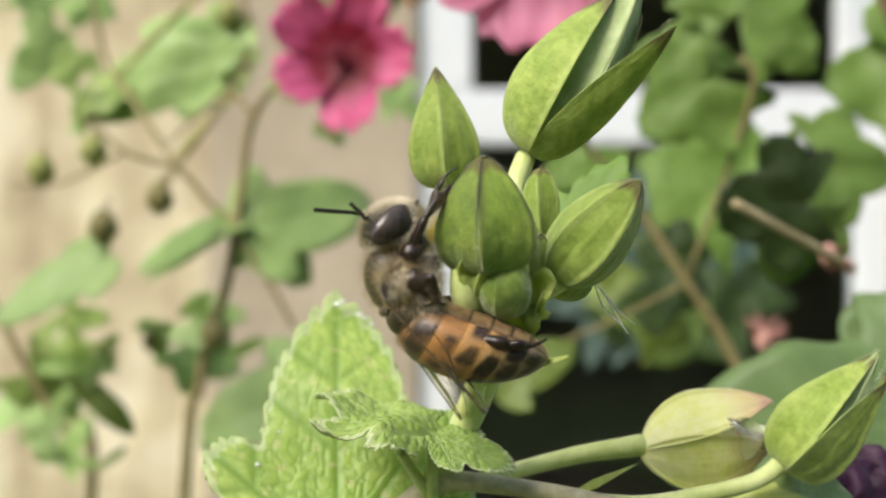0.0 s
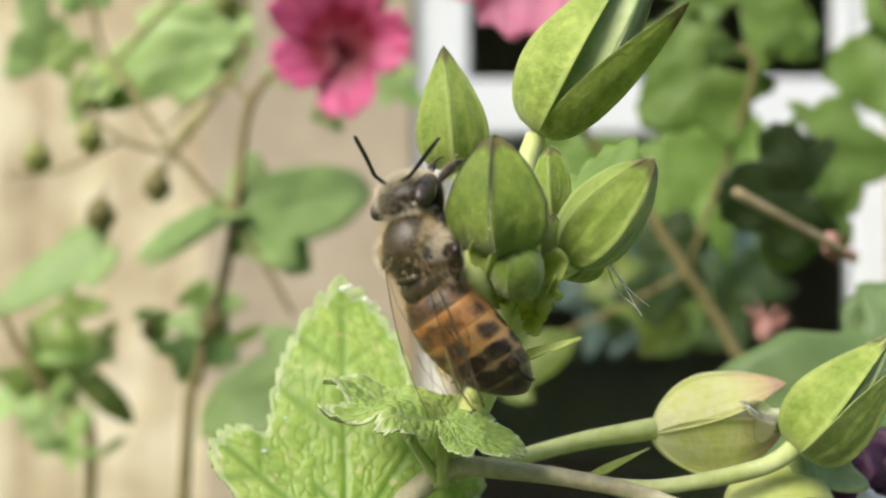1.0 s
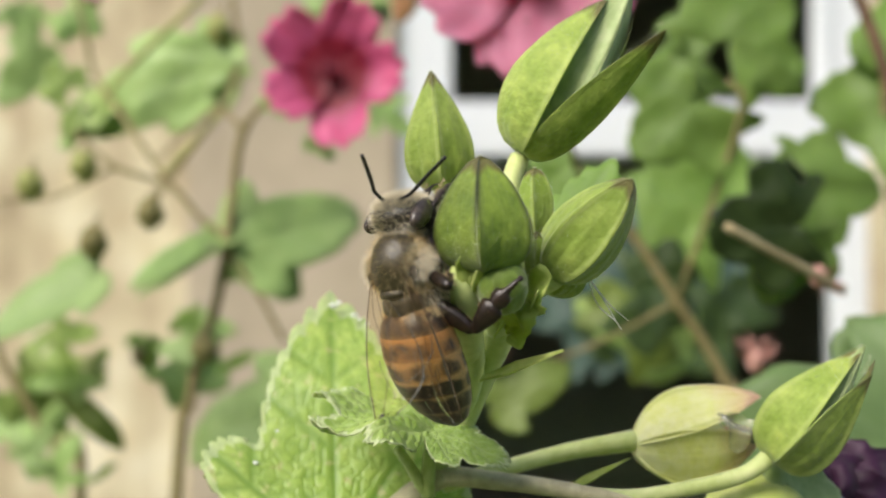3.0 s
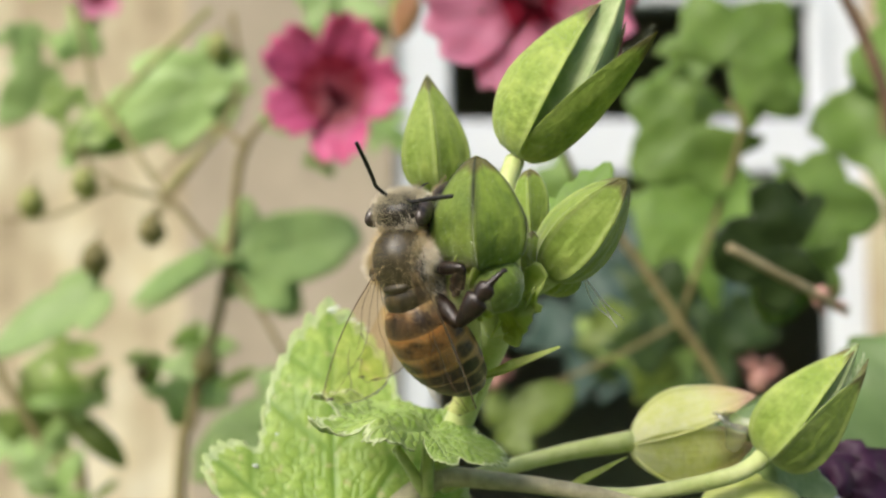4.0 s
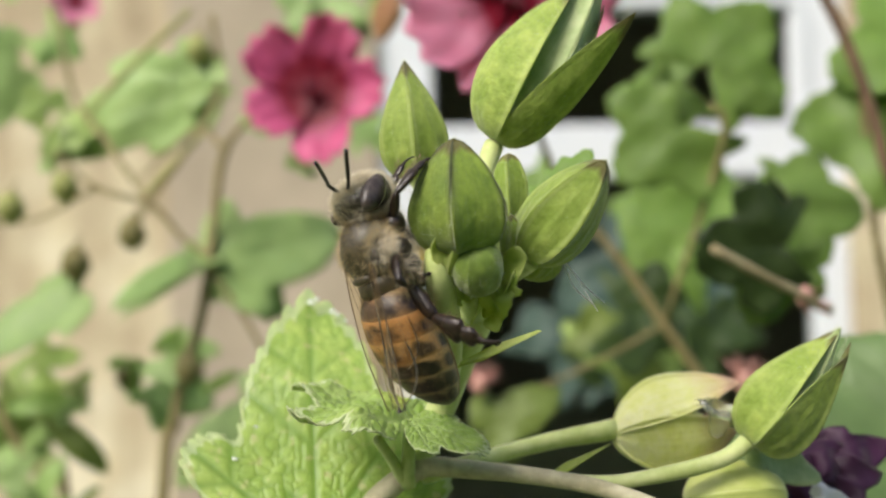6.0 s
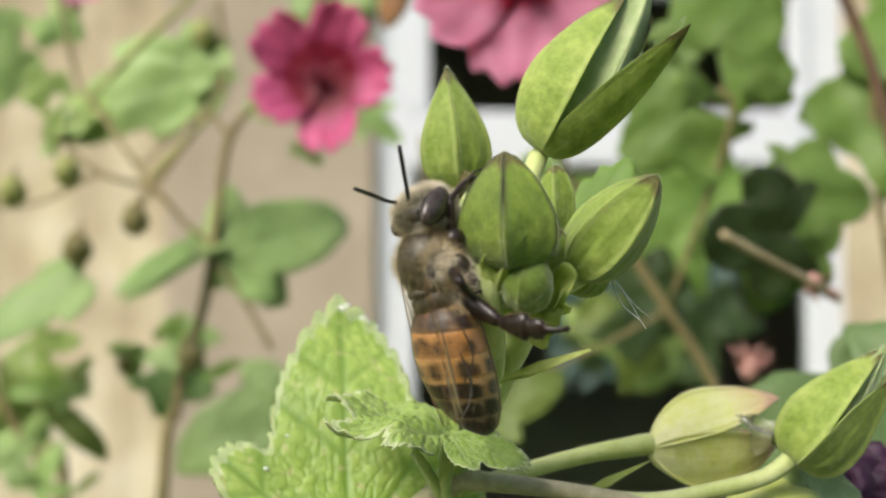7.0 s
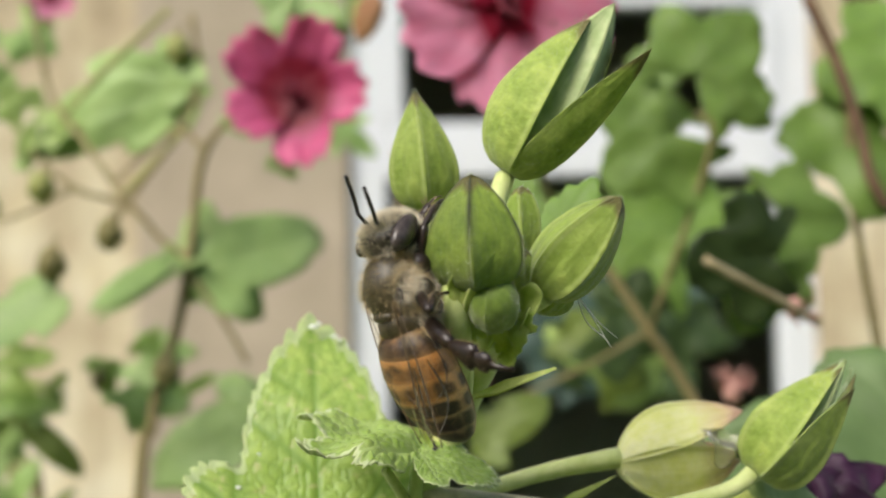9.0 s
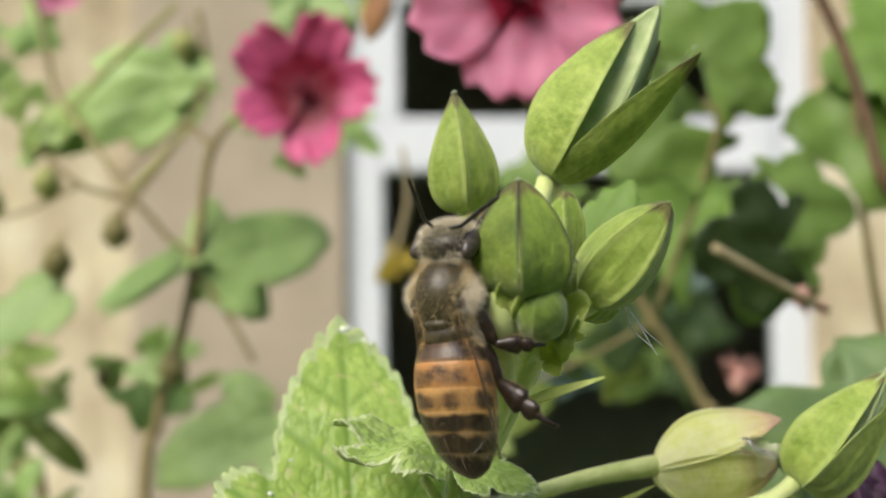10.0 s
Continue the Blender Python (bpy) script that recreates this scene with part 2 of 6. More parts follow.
M_WALL = wall_material()
M_SURROUND = plain_material("surround_stone", (0.4, 0.335, 0.245), (0.54, 0.46, 0.345), 5.0, 0.85, 0.002, spec=0.2)
M_FRAME = plain_material("white_frame", (0.8, 0.83, 0.86), (0.86, 0.88, 0.9), 6.0, 0.35)
M_ROOM = plain_material("room_dark", (0.42, 0.38, 0.31), (0.58, 0.53, 0.44), 3.0, 0.8)
M_SOIL = plain_material("soil", (0.035, 0.028, 0.018), (0.1, 0.085, 0.05), 14.0, 0.9, 0.02)
M_GRASS = plain_material("lawn", (0.04, 0.08, 0.015), (0.1, 0.16, 0.04), 4.0, 0.9, 0.03)
M_SCREEN = plain_material("boundary_green", (0.04, 0.06, 0.02), (0.1, 0.13, 0.05), 9.0, 0.9, 0.03)

# ================= mesh helpers =================
def part(name, data, mat, parent=None, label="", smooth=True):
    """Links (verts, faces, attributes) as one mesh object, under parent if given. mat: a material or a list with face indices in the attributes."""
    verts, faces, extra = data if len(data) == 3 else (*data, {})
    me = bpy.data.meshes.new(name)
    me.from_pydata([tuple(v) for v in verts], [], [tuple(f) for f in faces])
    for k in (mat if isinstance(mat, (list, tuple)) else [mat]):
        me.materials.append(k)
    for key, values in extra.items():
        if key == "slots":
            me.polygons.foreach_set("material_index", values)
        else:
            me.attributes.new(key, "FLOAT", "POINT").data.foreach_set("value", values)
    me.polygons.foreach_set("use_smooth", [smooth] * len(me.polygons))
    me.update()
    ob = new(name, me)
    if parent is not None:
        ob.parent = parent
    if label:
        tagged(ob, label)
    return ob


def again(ob, m, parent=None):
    """A second object on the same mesh."""
    o = new(ob.name.split(".")[0], ob.data)
    o.parent = parent if parent is not None else ob.parent
    o.matrix_basis = m
    return o


def thing(name, label, category, group="", at=(0, 0, 0)):
    e = new(name)
    e.empty_display_size = 0.005
    e.location = at
    return tagged(e, label, category, group)


def spline(points, steps=6):
    """A smooth line through the points."""
    p = [Vector(v) for v in points]
    p = [p[0] * 2 - p[1]] + p + [p[-1] * 2 - p[-2]]
    out = []
    for a, b, c, d in zip(p, p[1:], p[2:], p[3:]):
        for k in range(steps):
            t = k / steps
            out.append(0.5 * (2 * b + (c - a) * t + (2 * a - 5 * b + 4 * c - d) * t * t + (3 * b - a - 3 * c + d) * t ** 3))
    return out + [p[-2]]


def tube(points, radii, sides=8, steps=6, wobble=0.0):
    line = spline(points, steps)
    n = len(line)
    r = np.interp(np.linspace(0, 1, n), np.linspace(0, 1, len(radii)), radii)
    verts, faces = [], []
    side = None
    for i, c in enumerate(line):
        way = (line[min(i + 1, n - 1)] - line[max(i - 1, 0)]).normalized()
        side = way.orthogonal() if side is None else side - way * side.dot(way)
        side.normalize()
        other = way.cross(side)
        for k in range(sides):
            a = 2 * math.pi * k / sides
            w = 1 + wobble * noise.noise(c * 900 + Vector((k, 0, 0)))
            verts.append(c + (side * math.cos(a) + other * math.sin(a)) * r[i] * w)
    for i in range(n - 1):
        for k in range(sides):
            a, b = i * sides + k, i * sides + (k + 1) % sides
            faces.append((a, b, b + sides, a + sides))
    faces.append(tuple(range(sides))[::-1])
    faces.append(tuple(range((n - 1) * sides, n * sides)))
    return verts, faces, {}


def join(*datas):
    verts, faces = [], []
    for d in datas:
        n = len(verts)
        verts += list(d[0])
        faces += [tuple(i + n for i in f) for f in d[1]]
    return verts, faces, {}


def shell(grid, thick, values=None):
    """A closed thin sheet from a grid of points (rows by columns), with attributes per grid point."""
    g = np.array(grid, float)
    nu, nv = g.shape[:2]
    du, dv = np.gradient(g, axis=0), np.gradient(g, axis=1)
    nrm = np.cross(du, dv)
    nrm /= np.linalg.norm(nrm, axis=2, keepdims=True) + 1e-12
    verts = np.concatenate([g.reshape(-1, 3), (g - nrm * thick).reshape(-1, 3)])
    faces, m = [], nu * nv
    for i in range(nu - 1):
        for j in range(nv - 1):
            a = i * nv + j
            faces.append((a, a + nv, a + nv + 1, a + 1))
            faces.append((a + m, a + m + 1, a + m + nv + 1, a + m + nv))
    rim = [(0, j) for j in range(nv - 1)] + [(i, nv - 1) for i in range(nu - 1)] + [(nu - 1, j) for j in range(nv - 1, 0, -1)] + [(i, 0) for i in range(nu - 1, 0, -1)]
    ids = [i * nv + j for i, j in rim]
    for a, b in zip(ids, ids[1:] + ids[:1]):
        faces.append((a, b, b + m, a + m))
    extra = {k: np.concatenate([np.ravel(v), np.ravel(v)]).tolist() for k, v in (values or {}).items()}
    return verts.tolist(), faces, extra


def lathe(rings, sides=20, slots=None):
    """Rings of (z, rx, ry, cx, cy) stacked along z and closed at both ends."""
    verts, faces = [], []
    for z, rx, ry, cx, cy in rings:
        for k in range(sides):
            a = 2 * math.pi * k / sides
            verts.append((cx + rx * math.cos(a), cy + ry * math.sin(a), z))
    for i in range(len(rings) - 1):
        for k in range(sides):
            a, b = i * sides + k, i * sides + (k + 1) % sides
            faces.append((a, b, b + sides, a + sides))
    faces.append(tuple(range(sides))[::-1])
    faces.append(tuple(range((len(rings) - 1) * sides, len(rings) * sides)))
    return verts, faces, {}


def ball(rx, ry, rz, centre=(0, 0, 0), sides=18, rows=12, bumps=0.0, freq=3.0):
    rings = []
    for i in range(rows + 1):
        a = math.pi * (0.02 + 0.96 * i / rows) - math.pi / 2
        rings.append((centre[2] + rz * math.sin(a), rx * math.cos(a), ry * math.cos(a), centre[0], centre[1]))
    v, f, e = lathe(rings, sides)
    if bumps:
        c = Vector(centre)
        v = [tuple(c + (Vector(p) - c) * (1 + bumps * noise.noise((Vector(p) - c) / max(rx, ry, rz) * freq))) for p in v]
    return v, f, e


def box(x0, x1, y0, y1, z0, z1, bevel=0.0):
    bm = bmesh.new()
    bmesh.ops.create_cube(bm, size=1, matrix=Matrix.LocRotScale(((x0 + x1) / 2, (y0 + y1) / 2, (z0 + z1) / 2), None, (x1 - x0, y1 - y0, z1 - z0)))
    if bevel:
        bmesh.ops.bevel(bm, geom=bm.edges[:], offset=bevel, segments=2, affect="EDGES")
    bm.verts.index_update()
    data = [tuple(v.co) for v in bm.verts], [tuple(v.index for v in f.verts) for f in bm.faces], {}
    bm.free()
    return data


def aim(origin, target, spin=0.0, up=(0, -1, 0)):
    """A pose at origin whose z axis points to target; its -y side turns towards up."""
    z = (Vector(target) - Vector(origin)).normalized()
    y = Vector(up) - z * z.dot(Vector(up))
    y = -y.normalized()
    x = y.cross(z)
    m = Matrix((x, y, z)).transposed().to_4x4()
    return Matrix.Translation(origin) @ m @ pose(0, 0, 0, 0, 0, spin)


# ================= plant parts =================
def calyx_radius(v, width, blunt, sharp):
    """Half width of a bud at v (0 base, 1 tip)."""
    peak = (blunt / (blunt + sharp)) ** blunt * (sharp / (blunt + sharp)) ** sharp
    return 0.5 * width * v ** blunt * (1 - v) ** sharp / peak


def sepal_mesh(length, width, sharp=0.8, seam=0.07, blunt=0.5, span=36.4, curl=0.0, groove=0.0, facet=1.1):
    """One fifth of a calyx, from base to tip, with raised lips along its seams and a faint middle rib."""
    nu, nv = 25, 22
    grid, along, vein, dark = [], [], [], []
    for i in range(nu):
        u = math.sin(math.pi / 2 * (-1 + 2 * i / (nu - 1)))
        row = []
        for j in range(nv):
            v = (j / (nv - 1)) ** 1.15
            r = calyx_radius(v, width, blunt, sharp) + 0.02 * width * (1 - v)
            lip = seam * math.exp(-((1 - abs(u)) / 0.14) ** 2) - (1.2 * seam if groove >= 0 else 0.0) * math.exp(-((1 - abs(u)) / 0.03) ** 2) + 0.02 * math.exp(-(u / 0.08) ** 2)
            lip += facet * (math.cos(radians(span)) / math.cos(radians(span) * u) - 0.9)
            bulge = 1 + lip - 0.02 * math.cos(u * 1.6) + 0.045 * noise.noise(Vector((u * 2.2, v * 4, width * 1000))) + 0.012 * noise.noise(Vector((u * 9, v * 16, width * 900)))
            a = radians(span) * u
            rr = r * bulge
            row.append((rr * math.sin(a), -rr * math.cos(a) - curl * width * max(0.0, v - 0.35) ** 2 * 2.4, length * v))
            along.append(v + 0.06 * abs(u))
            vein.append(max(0.12 * math.exp(-(u / 0.06) ** 2), 0.22 * (0.5 + 0.5 * math.cos(u * 26 + 3 * noise.noise(Vector((u * 3, v * 5, 2))))) ** 3, (1 - 0.7 * groove) * math.exp(-((0.9 - abs(u)) / 0.07) ** 2)))
            dark.append(math.exp(-((1 - abs(u)) / (0.035 + 0.06 * groove)) ** 2) * min(1 + 0.6 * groove, max(0.15, v * 2.4 - 0.9 + groove)) * (0.6 + 0.4 * noise.noise(Vector((v * 9, width * 800, 1)))))
        grid.append(row)
    return shell(grid, -0.022 * width, {"along": along, "vein": vein, "seam": dark})


def down(data, poses, count, length, seed, width=0.014):
    """Short soft hairs scattered over the outer faces of a mesh, repeated at each pose."""
    rng = random.Random(seed)
    vs, fs = data[0], data[1]
    quads = [f for f in fs if len(f) == 4]
    verts, faces = [], []
    for m in poses:
        turn = m.to_3x3()
        for _ in range(count):
            a, b, c, d = (Vector(vs[i]) for i in rng.choice(quads))
            u, v = rng.random(), rng.random()
            p = (a * (1 - u) + b * u) * (1 - v) + (d * (1 - u) + c * u) * v
            nrm = (c - a).cross(d - b)
            if nrm.length < 1e-14:
                continue
            nrm = turn @ nrm.normalized()
            p = m @ p
            way = (nrm + Vector((rng.gauss(0, 0.35), rng.gauss(0, 0.35), rng.gauss(0, 0.35)))).normalized()
            side = way.orthogonal().normalized() * width * 0.0005
            i = len(verts)
            verts += [p - side, p + side, p + way * length * rng.uniform(0.5, 1.2)]
            faces.append((i, i + 1, i + 2))
    return verts, faces, {}


def make_bud(parent, base, tip, width, name="bud", spin=0.0, opening=(0, 0, 0, 0, 0), sharp=0.8, mat=None, core=0.86, label="", seam=0.07, core_mat=None, blunt=0.5, curl=0.0, core_long=0.97, sizes=(1, 1, 1, 1, 1), groove=0.0, span=36.4, facet=1.1, whorl=0.0, whorl_wide=0.66, curls=None):
    length = (Vector(tip) - Vector(base)).length
    rings = []
    for i in range(15):
        v = 0.02 + 0.94 * i / 14
        r = calyx_radius(v, width * core, blunt, sharp)
        rings.append((length * v * core_long, r, r, 0, 0))
    ob = part(name, lathe(rings, 14), core_mat or M_CORE, parent, label)
    ob.matrix_basis = aim(base, tip, spin)
    first = None
    poses = [pose(0, 0, 0, 0, 0, 72 * k) @ pose(0, -0.05 * width, 0, opening[k], 0, 0) @ pose(0, 0.05 * width, 0) @ Matrix.Diagonal((*sizes[k][:1], *sizes[k], 1) if isinstance(sizes[k], tuple) else (sizes[k],) * 3 + (1,)) for k in range(5)]
    for n, m in enumerate(poses):
        if first is None or curls:
            data = sepal_mesh(length, width, sharp, seam, blunt, span, curls[n] if curls else curl, groove, facet)
            first = part("sepal", data, mat or M_SEPAL, ob)
            first.matrix_basis = m
        else:
            again(first, m, ob)
    if whorl:
        inner = None
        for k in range(5):
            m = pose(0, 0, 0, 0, 0, 72 * k + 36) @ Matrix.Scale(whorl, 4)
            if inner is None:
                inner = part("inner_sepal", sepal_mesh(length, width * whorl_wide, sharp, 0.08, blunt, 36.4, 0.0, 0.0, 1.6), core_mat, ob, "pale folded inner sepal")
                inner.matrix_basis = m
            else:
                again(inner, m, ob)
    part("down", down(data, poses, int(900 * (width / 0.005) ** 1.5) + 60, 0.00024, int(width * 1e6)), M_DOWN, ob, "", False)
    return ob


def leaf_mesh(length, lobes, reach=125, teeth=26, tooth=0.05, quilt=0.012, cup=0.12, droop=0.15, wave=0.03, nu=61, nv=14, seed=0.0, thick=0.018, freq=20.0, least=0.12, power=1.4, ribs=None, pucker=0.0, cells=17.0):
    """A palmate leaf. Its stalk joins at the origin, the middle lobe points along y and its upper side faces z. lobes: (angle, length, breadth); ribs: the angles of
    the main veins; pucker: the height of the small blisters between the finest veins."""
    grid, vein, along = [], [], []
    for i in range(nu):
        f = -reach + 2 * reach * i / (nu - 1)
        r = least
        for a, s, w, *own in lobes:
            r = max(r, s * math.exp(-(abs(f - a) / w) ** (own[0] if own else power)))
        notch = abs(math.sin((f + seed * 7 + 3 * noise.noise(Vector((f * 0.11, seed, 7)))) * teeth / 180 * math.pi))
        r *= 1 + tooth * (notch ** 0.6 - 0.6) * (1 + 0.7 * noise.noise(Vector((f * 0.3, seed, 3)))) + 0.03 * noise.noise(Vector((f * 0.05, seed, 0)))
        near = min(ribs or [q[0] for q in lobes], key=lambda q: abs(f - q))
        d = radians(f - near)
        row = []
        for j in range(nv):
            s = 0.04 + 0.96 * j / (nv - 1)
            rho = r * s
            x, y = rho * math.sin(radians(f)), rho * math.cos(radians(f))
            off = abs(rho * math.sin(d))
            axis = rho * math.cos(d)
            main = math.exp(-(off / 0.015) ** 2)
            ph = (axis - off * 0.9) * freq
            side = math.exp(-((ph % math.pi - math.pi / 2) / 0.28) ** 2) * 0.85
            cross = math.exp(-(((axis + off * 1.6) * freq * 1.3 % math.pi - math.pi / 2) / 0.3) ** 2) * 0.4
            v = max(main, side, 0.0 if pucker else cross)
            blister = 0.0
            if pucker:
                bend = 0.35 * noise.noise(Vector((x * 6, y * 6, seed)))
                first, second = noise.voronoi(Vector((x * cells + bend, y * cells - bend, seed)))[0][:2]
                edge = math.sqrt(second) - math.sqrt(first) if second > 1 else second - first
                blister = pucker * min(1.0, edge * 1.8) ** 0.7 * (0.6 + 0.5 * noise.noise(Vector((x * 7, y * 7, seed + 4))))
                v = max(v, 0.62 * math.exp(-(edge / 0.11) ** 2))
            z = -quilt * v + blister + cup * (rho ** 2) * 0.6 - droop * rho ** 2 + wave * noise.noise(Vector((x * 2.5 + seed, y * 2.5, seed))) + quilt * 0.6 * noise.noise(Vector((x * 12, y * 12, seed)))
            row.append((x * length, y * length, z * length))
            vein.append(v)
            along.append(s)
        grid.append(row)
    return shell(grid, thick * length, {"vein": vein, "along": along})


LOBED = ((0, 1.0, 34), (58, 0.74, 26), (-58, 0.74, 26), (105, 0.5, 22), (-105, 0.5, 22))
ROUND = ((0, 1.0, 74), (66, 0.92, 66), (-66, 0.92, 66), (122, 0.8, 60), (-122, 0.8, 60))
OVAL = ((0, 1.0, 42), (60, 0.5, 44), (-60, 0.5, 44))
SLIM = ((0, 1.0, 15),)
LANCE = ((0, 1.0, 23, 1.5),)


def put_leaf(parent, base, tip, face, mesh_or_kind, mat, label="", name="leaf", **more):
    """A leaf from its stalk's joint to its tip; face: the way that its upper side looks."""
    y = Vector(tip) - Vector(base)
    length = y.length
    y.normalize()
    z = Vector(face) - y * y.dot(Vector(face))
    z.normalize()
    m = Matrix((y.cross(z), y, z)).transposed().to_4x4()
    ob = part(name, leaf_mesh(length, mesh_or_kind, **more), mat, parent, label)
    ob.matrix_basis = Matrix.Translation(base) @ m
    return ob


def petal_mesh(length, width, cup=0.25, ruffle=0.05, seed=0.0):
    nu, nv = 15, 12
    grid, along, vein = [], [], []
    for i in range(nu):
        u = -1 + 2 * i / (nu - 1)
        row = []
        for j in range(nv):
            v = j / (nv - 1)
            w = 0.3 + 0.7 * math.sin(min(1.0, v * 1.25) * math.pi / 2)
            top = 1 - 0.16 * u * u - 0.05 * math.cos(u * 9 + seed) * v
            rim = w * (1 - 0.25 * max(0, v - 0.75) ** 2 * 16 * 0.4)
            x = u * width * 0.5 * rim
            y = length * v * top
            z = length * (cup * v * v + 0.03 * u * u * v + ruffle * noise.noise(Vector((u * 2.2, v * 3, seed))) * v)
            row.append((x, y, z))
            along.append(v)
            vein.append(math.exp(-((u * 5 % 1 - 0.5) / 0.14) ** 2) * v)
        grid.append(row)
    return shell(grid, length * 0.012, {"along": along, "vein": vein})


def make_flower(parent, centre, face, size, mat, spin=0.0, cup=0.3, name="flower", label="", tilts=(0, 0, 0, 0, 0), sizes=(1, 1, 1, 1, 1), broad=0.44):
    """Five petals round a dark column, in a green calyx."""
    z = Vector(face).normalized()
    hub = part(name, join(tube([(0, 0, -0.02 * size), (0, 0, 0.06 * size), (0, 0, 0.13 * size)], [0.05 * size, 0.035 * size, 0.03 * size], 8, 4)), M_STAMEN, parent, label)
    hub.matrix_basis = Matrix.Translation(centre) @ z.to_track_quat("Z", "Y").to_matrix().to_4x4() @ pose(0, 0, 0, 0, 0, spin)
    tuft = [ball(0.022 * size, 0.022 * size, 0.022 * size, (0.05 * size * math.cos(k * 2.4) * (0.5 + 0.5 * (k % 3) / 2), 0.05 * size * math.sin(k * 2.4), size * (0.1 + 0.012 * (k % 5))), 7, 5) for k in range(16)]
    part("stamens", join(*tuft), M_STAMEN, hub, "dark purple tuft of stamens")
    for k in range(5):
        p = part("petal", petal_mesh(size * 0.53 * sizes[k], size * broad, cup, 0.09, k * 3.1), mat, hub)
        p.matrix_basis = pose(0, 0, 0, 0, 0, 72 * k) @ pose(0, 0.02 * size, 0, tilts[k], 5, 0)
    first = part("sepal", sepal_mesh(size * 0.3, size * 0.2, 1.0, 0.02), M_SEPAL, hub)
    first.matrix_basis = pose(0, 0, -0.1 * size, 62, 0, 36)
    for k in range(1, 5):
        again(first, pose(0, 0, 0, 0, 0, 72 * k) @ pose(0, 0, -0.1 * size, 62, 0, 36), hub)
    return hub


# ================= setting =================
def build_ground():
    n = 60
    bm = bmesh.new()
    bmesh.ops.create_grid(bm, x_segments=n, y_segments=n, size=1.0)
    bm.verts.index_update()
    verts = []
    for v in bm.verts:
        x, y = (40 * abs(c) ** 2.2 * (1 if c > 0 else -1) for c in v.co.xy)
        verts.append((x * 5, y * 5, 0.015 * noise.noise(Vector((x * 2, y * 2, 0))) - 0.02))
    g = part("ground", (verts, [tuple(v.index for v in f.verts) for f in bm.faces], {}), M_GRASS)
    bm.free()
    tagged(g, "mown green lawn with a slightly uneven surface", "ground", kind="structure")
    bed = part("flower_bed", ball(1.1, 0.75, 0.07, (0.0, 0.4, 0.0), 40, 8, 0.12, 5.0), M_SOIL)
    tagged(bed, "bare dark soil of a flower bed", "flower bed", kind="structure")


WX0, WX1 = -0.06742, 1.19289
WALL_Y = 2.9
TRANSOM = (1.47503, 1.62062)
PANE_TOP = 1.93492
W_TOP, W_LOW = PANE_TOP + 0.115, TRANSOM[0] - 1.35
BAR = 0.1


def build_house():
    back, front = WALL_Y + 0.3, WALL_Y - 0.05
    for name, dims in (("wall_west", (-6.0, WX0, front, back, -0.05, 5.2)), ("wall_east", (WX1, 6.0, front, back, -0.05, 5.2)),
                       ("wall_above", (WX0, WX1, front, back, W_TOP, 5.2)), ("wall_below", (WX0, WX1, front, back, -0.05, W_LOW))):
        w = part(name, box(*dims), M_WALL, None, smooth=False)
        tagged(w, "rough cream and tan stone house wall", "wall", kind="structure")
    trim = part("window_surround", box(WX0 - 0.55, WX0 - 0.003, front - 0.012, front + 0.05, -0.05, 5.0, 0.004), M_SURROUND, None, smooth=False)
    tagged(trim, "smooth tan stone surround beside the window", "trim", kind="structure")
    room = join(box(-3.0, 3.0, 6.0, 6.1, 0, 2.6), box(-3.1, -3.0, back, 6.1, 0, 2.6), box(3.0, 3.1, back, 6.1, 0, 2.6), box(-3.1, 3.1, back, 6.1, 2.6, 2.7), box(-3.1, 3.1, back, 6.1, -0.04, 0.0))
    tagged(part("room_behind_window", room, M_ROOM, None, smooth=False), "unlit dark room behind the window", "room", kind="structure")
    # Unseen screen behind the camera, added to keep bright sky out of the panes.
    tagged(part("garden_wall", box(-12, 12, -6.3, -6.0, -0.05, 4.2), M_SCREEN, None, smooth=False), "unseen dark green screen that darkens the window reflection", "boundary", kind="structure")
    win = tagged(new("window_1"), "white framed casement window with a fanlight, closed", "window", kind="structure")
    y0, y1 = front + 0.02, front + 0.09
    part("jamb", box(WX0 + 0.002, WX0 + BAR, y0, y1, W_LOW, W_TOP, 0.008), M_FRAME, win, smooth=False)
    part("jamb", box(WX1 - BAR, WX1 - 0.002, y0, y1, W_LOW, W_TOP, 0.008), M_FRAME, win, smooth=False)
    part("head_rail", box(WX0 + BAR, WX1 - BAR, y0, y1, PANE_TOP, W_TOP, 0.008), M_FRAME, win, smooth=False)
    part("transom", box(WX0 + BAR, WX1 - BAR, y0 - 0.012, y1, *TRANSOM, 0.008), M_FRAME, win, smooth=False)
    part("bottom_rail", box(WX0 + BAR, WX1 - BAR, y0, y1, W_LOW, W_LOW + 0.1, 0.008), M_FRAME, win, smooth=False)
    part("sash_stile", box(WX0 + BAR, WX0 + BAR + 0.045, y0 - 0.01, y1 - 0.02, TRANSOM[1], PANE_TOP, 0.006), M_FRAME, win, smooth=False)
    part("sash_stile", box(WX1 - BAR - 0.045, WX1 - BAR, y0 - 0.01, y1 - 0.02, TRANSOM[1], PANE_TOP, 0.006), M_FRAME, win, smooth=False)
    part("window_sill", box(WX0 - 0.05, WX1 + 0.05, front - 0.08, y1, W_LOW - 0.06, W_LOW - 0.003, 0.008), M_FRAME, win, smooth=False)
    for name, a, b in (("fanlight_pane", TRANSOM[1], PANE_TOP), ("lower_pane", W_LOW + 0.1, TRANSOM[0])):
        g = part(name, box(WX0 + BAR, WX1 - BAR, y0 + 0.03, y0 + 0.036, a, b), M_GLASS, win, smooth=False)
        g.visible_shadow = False


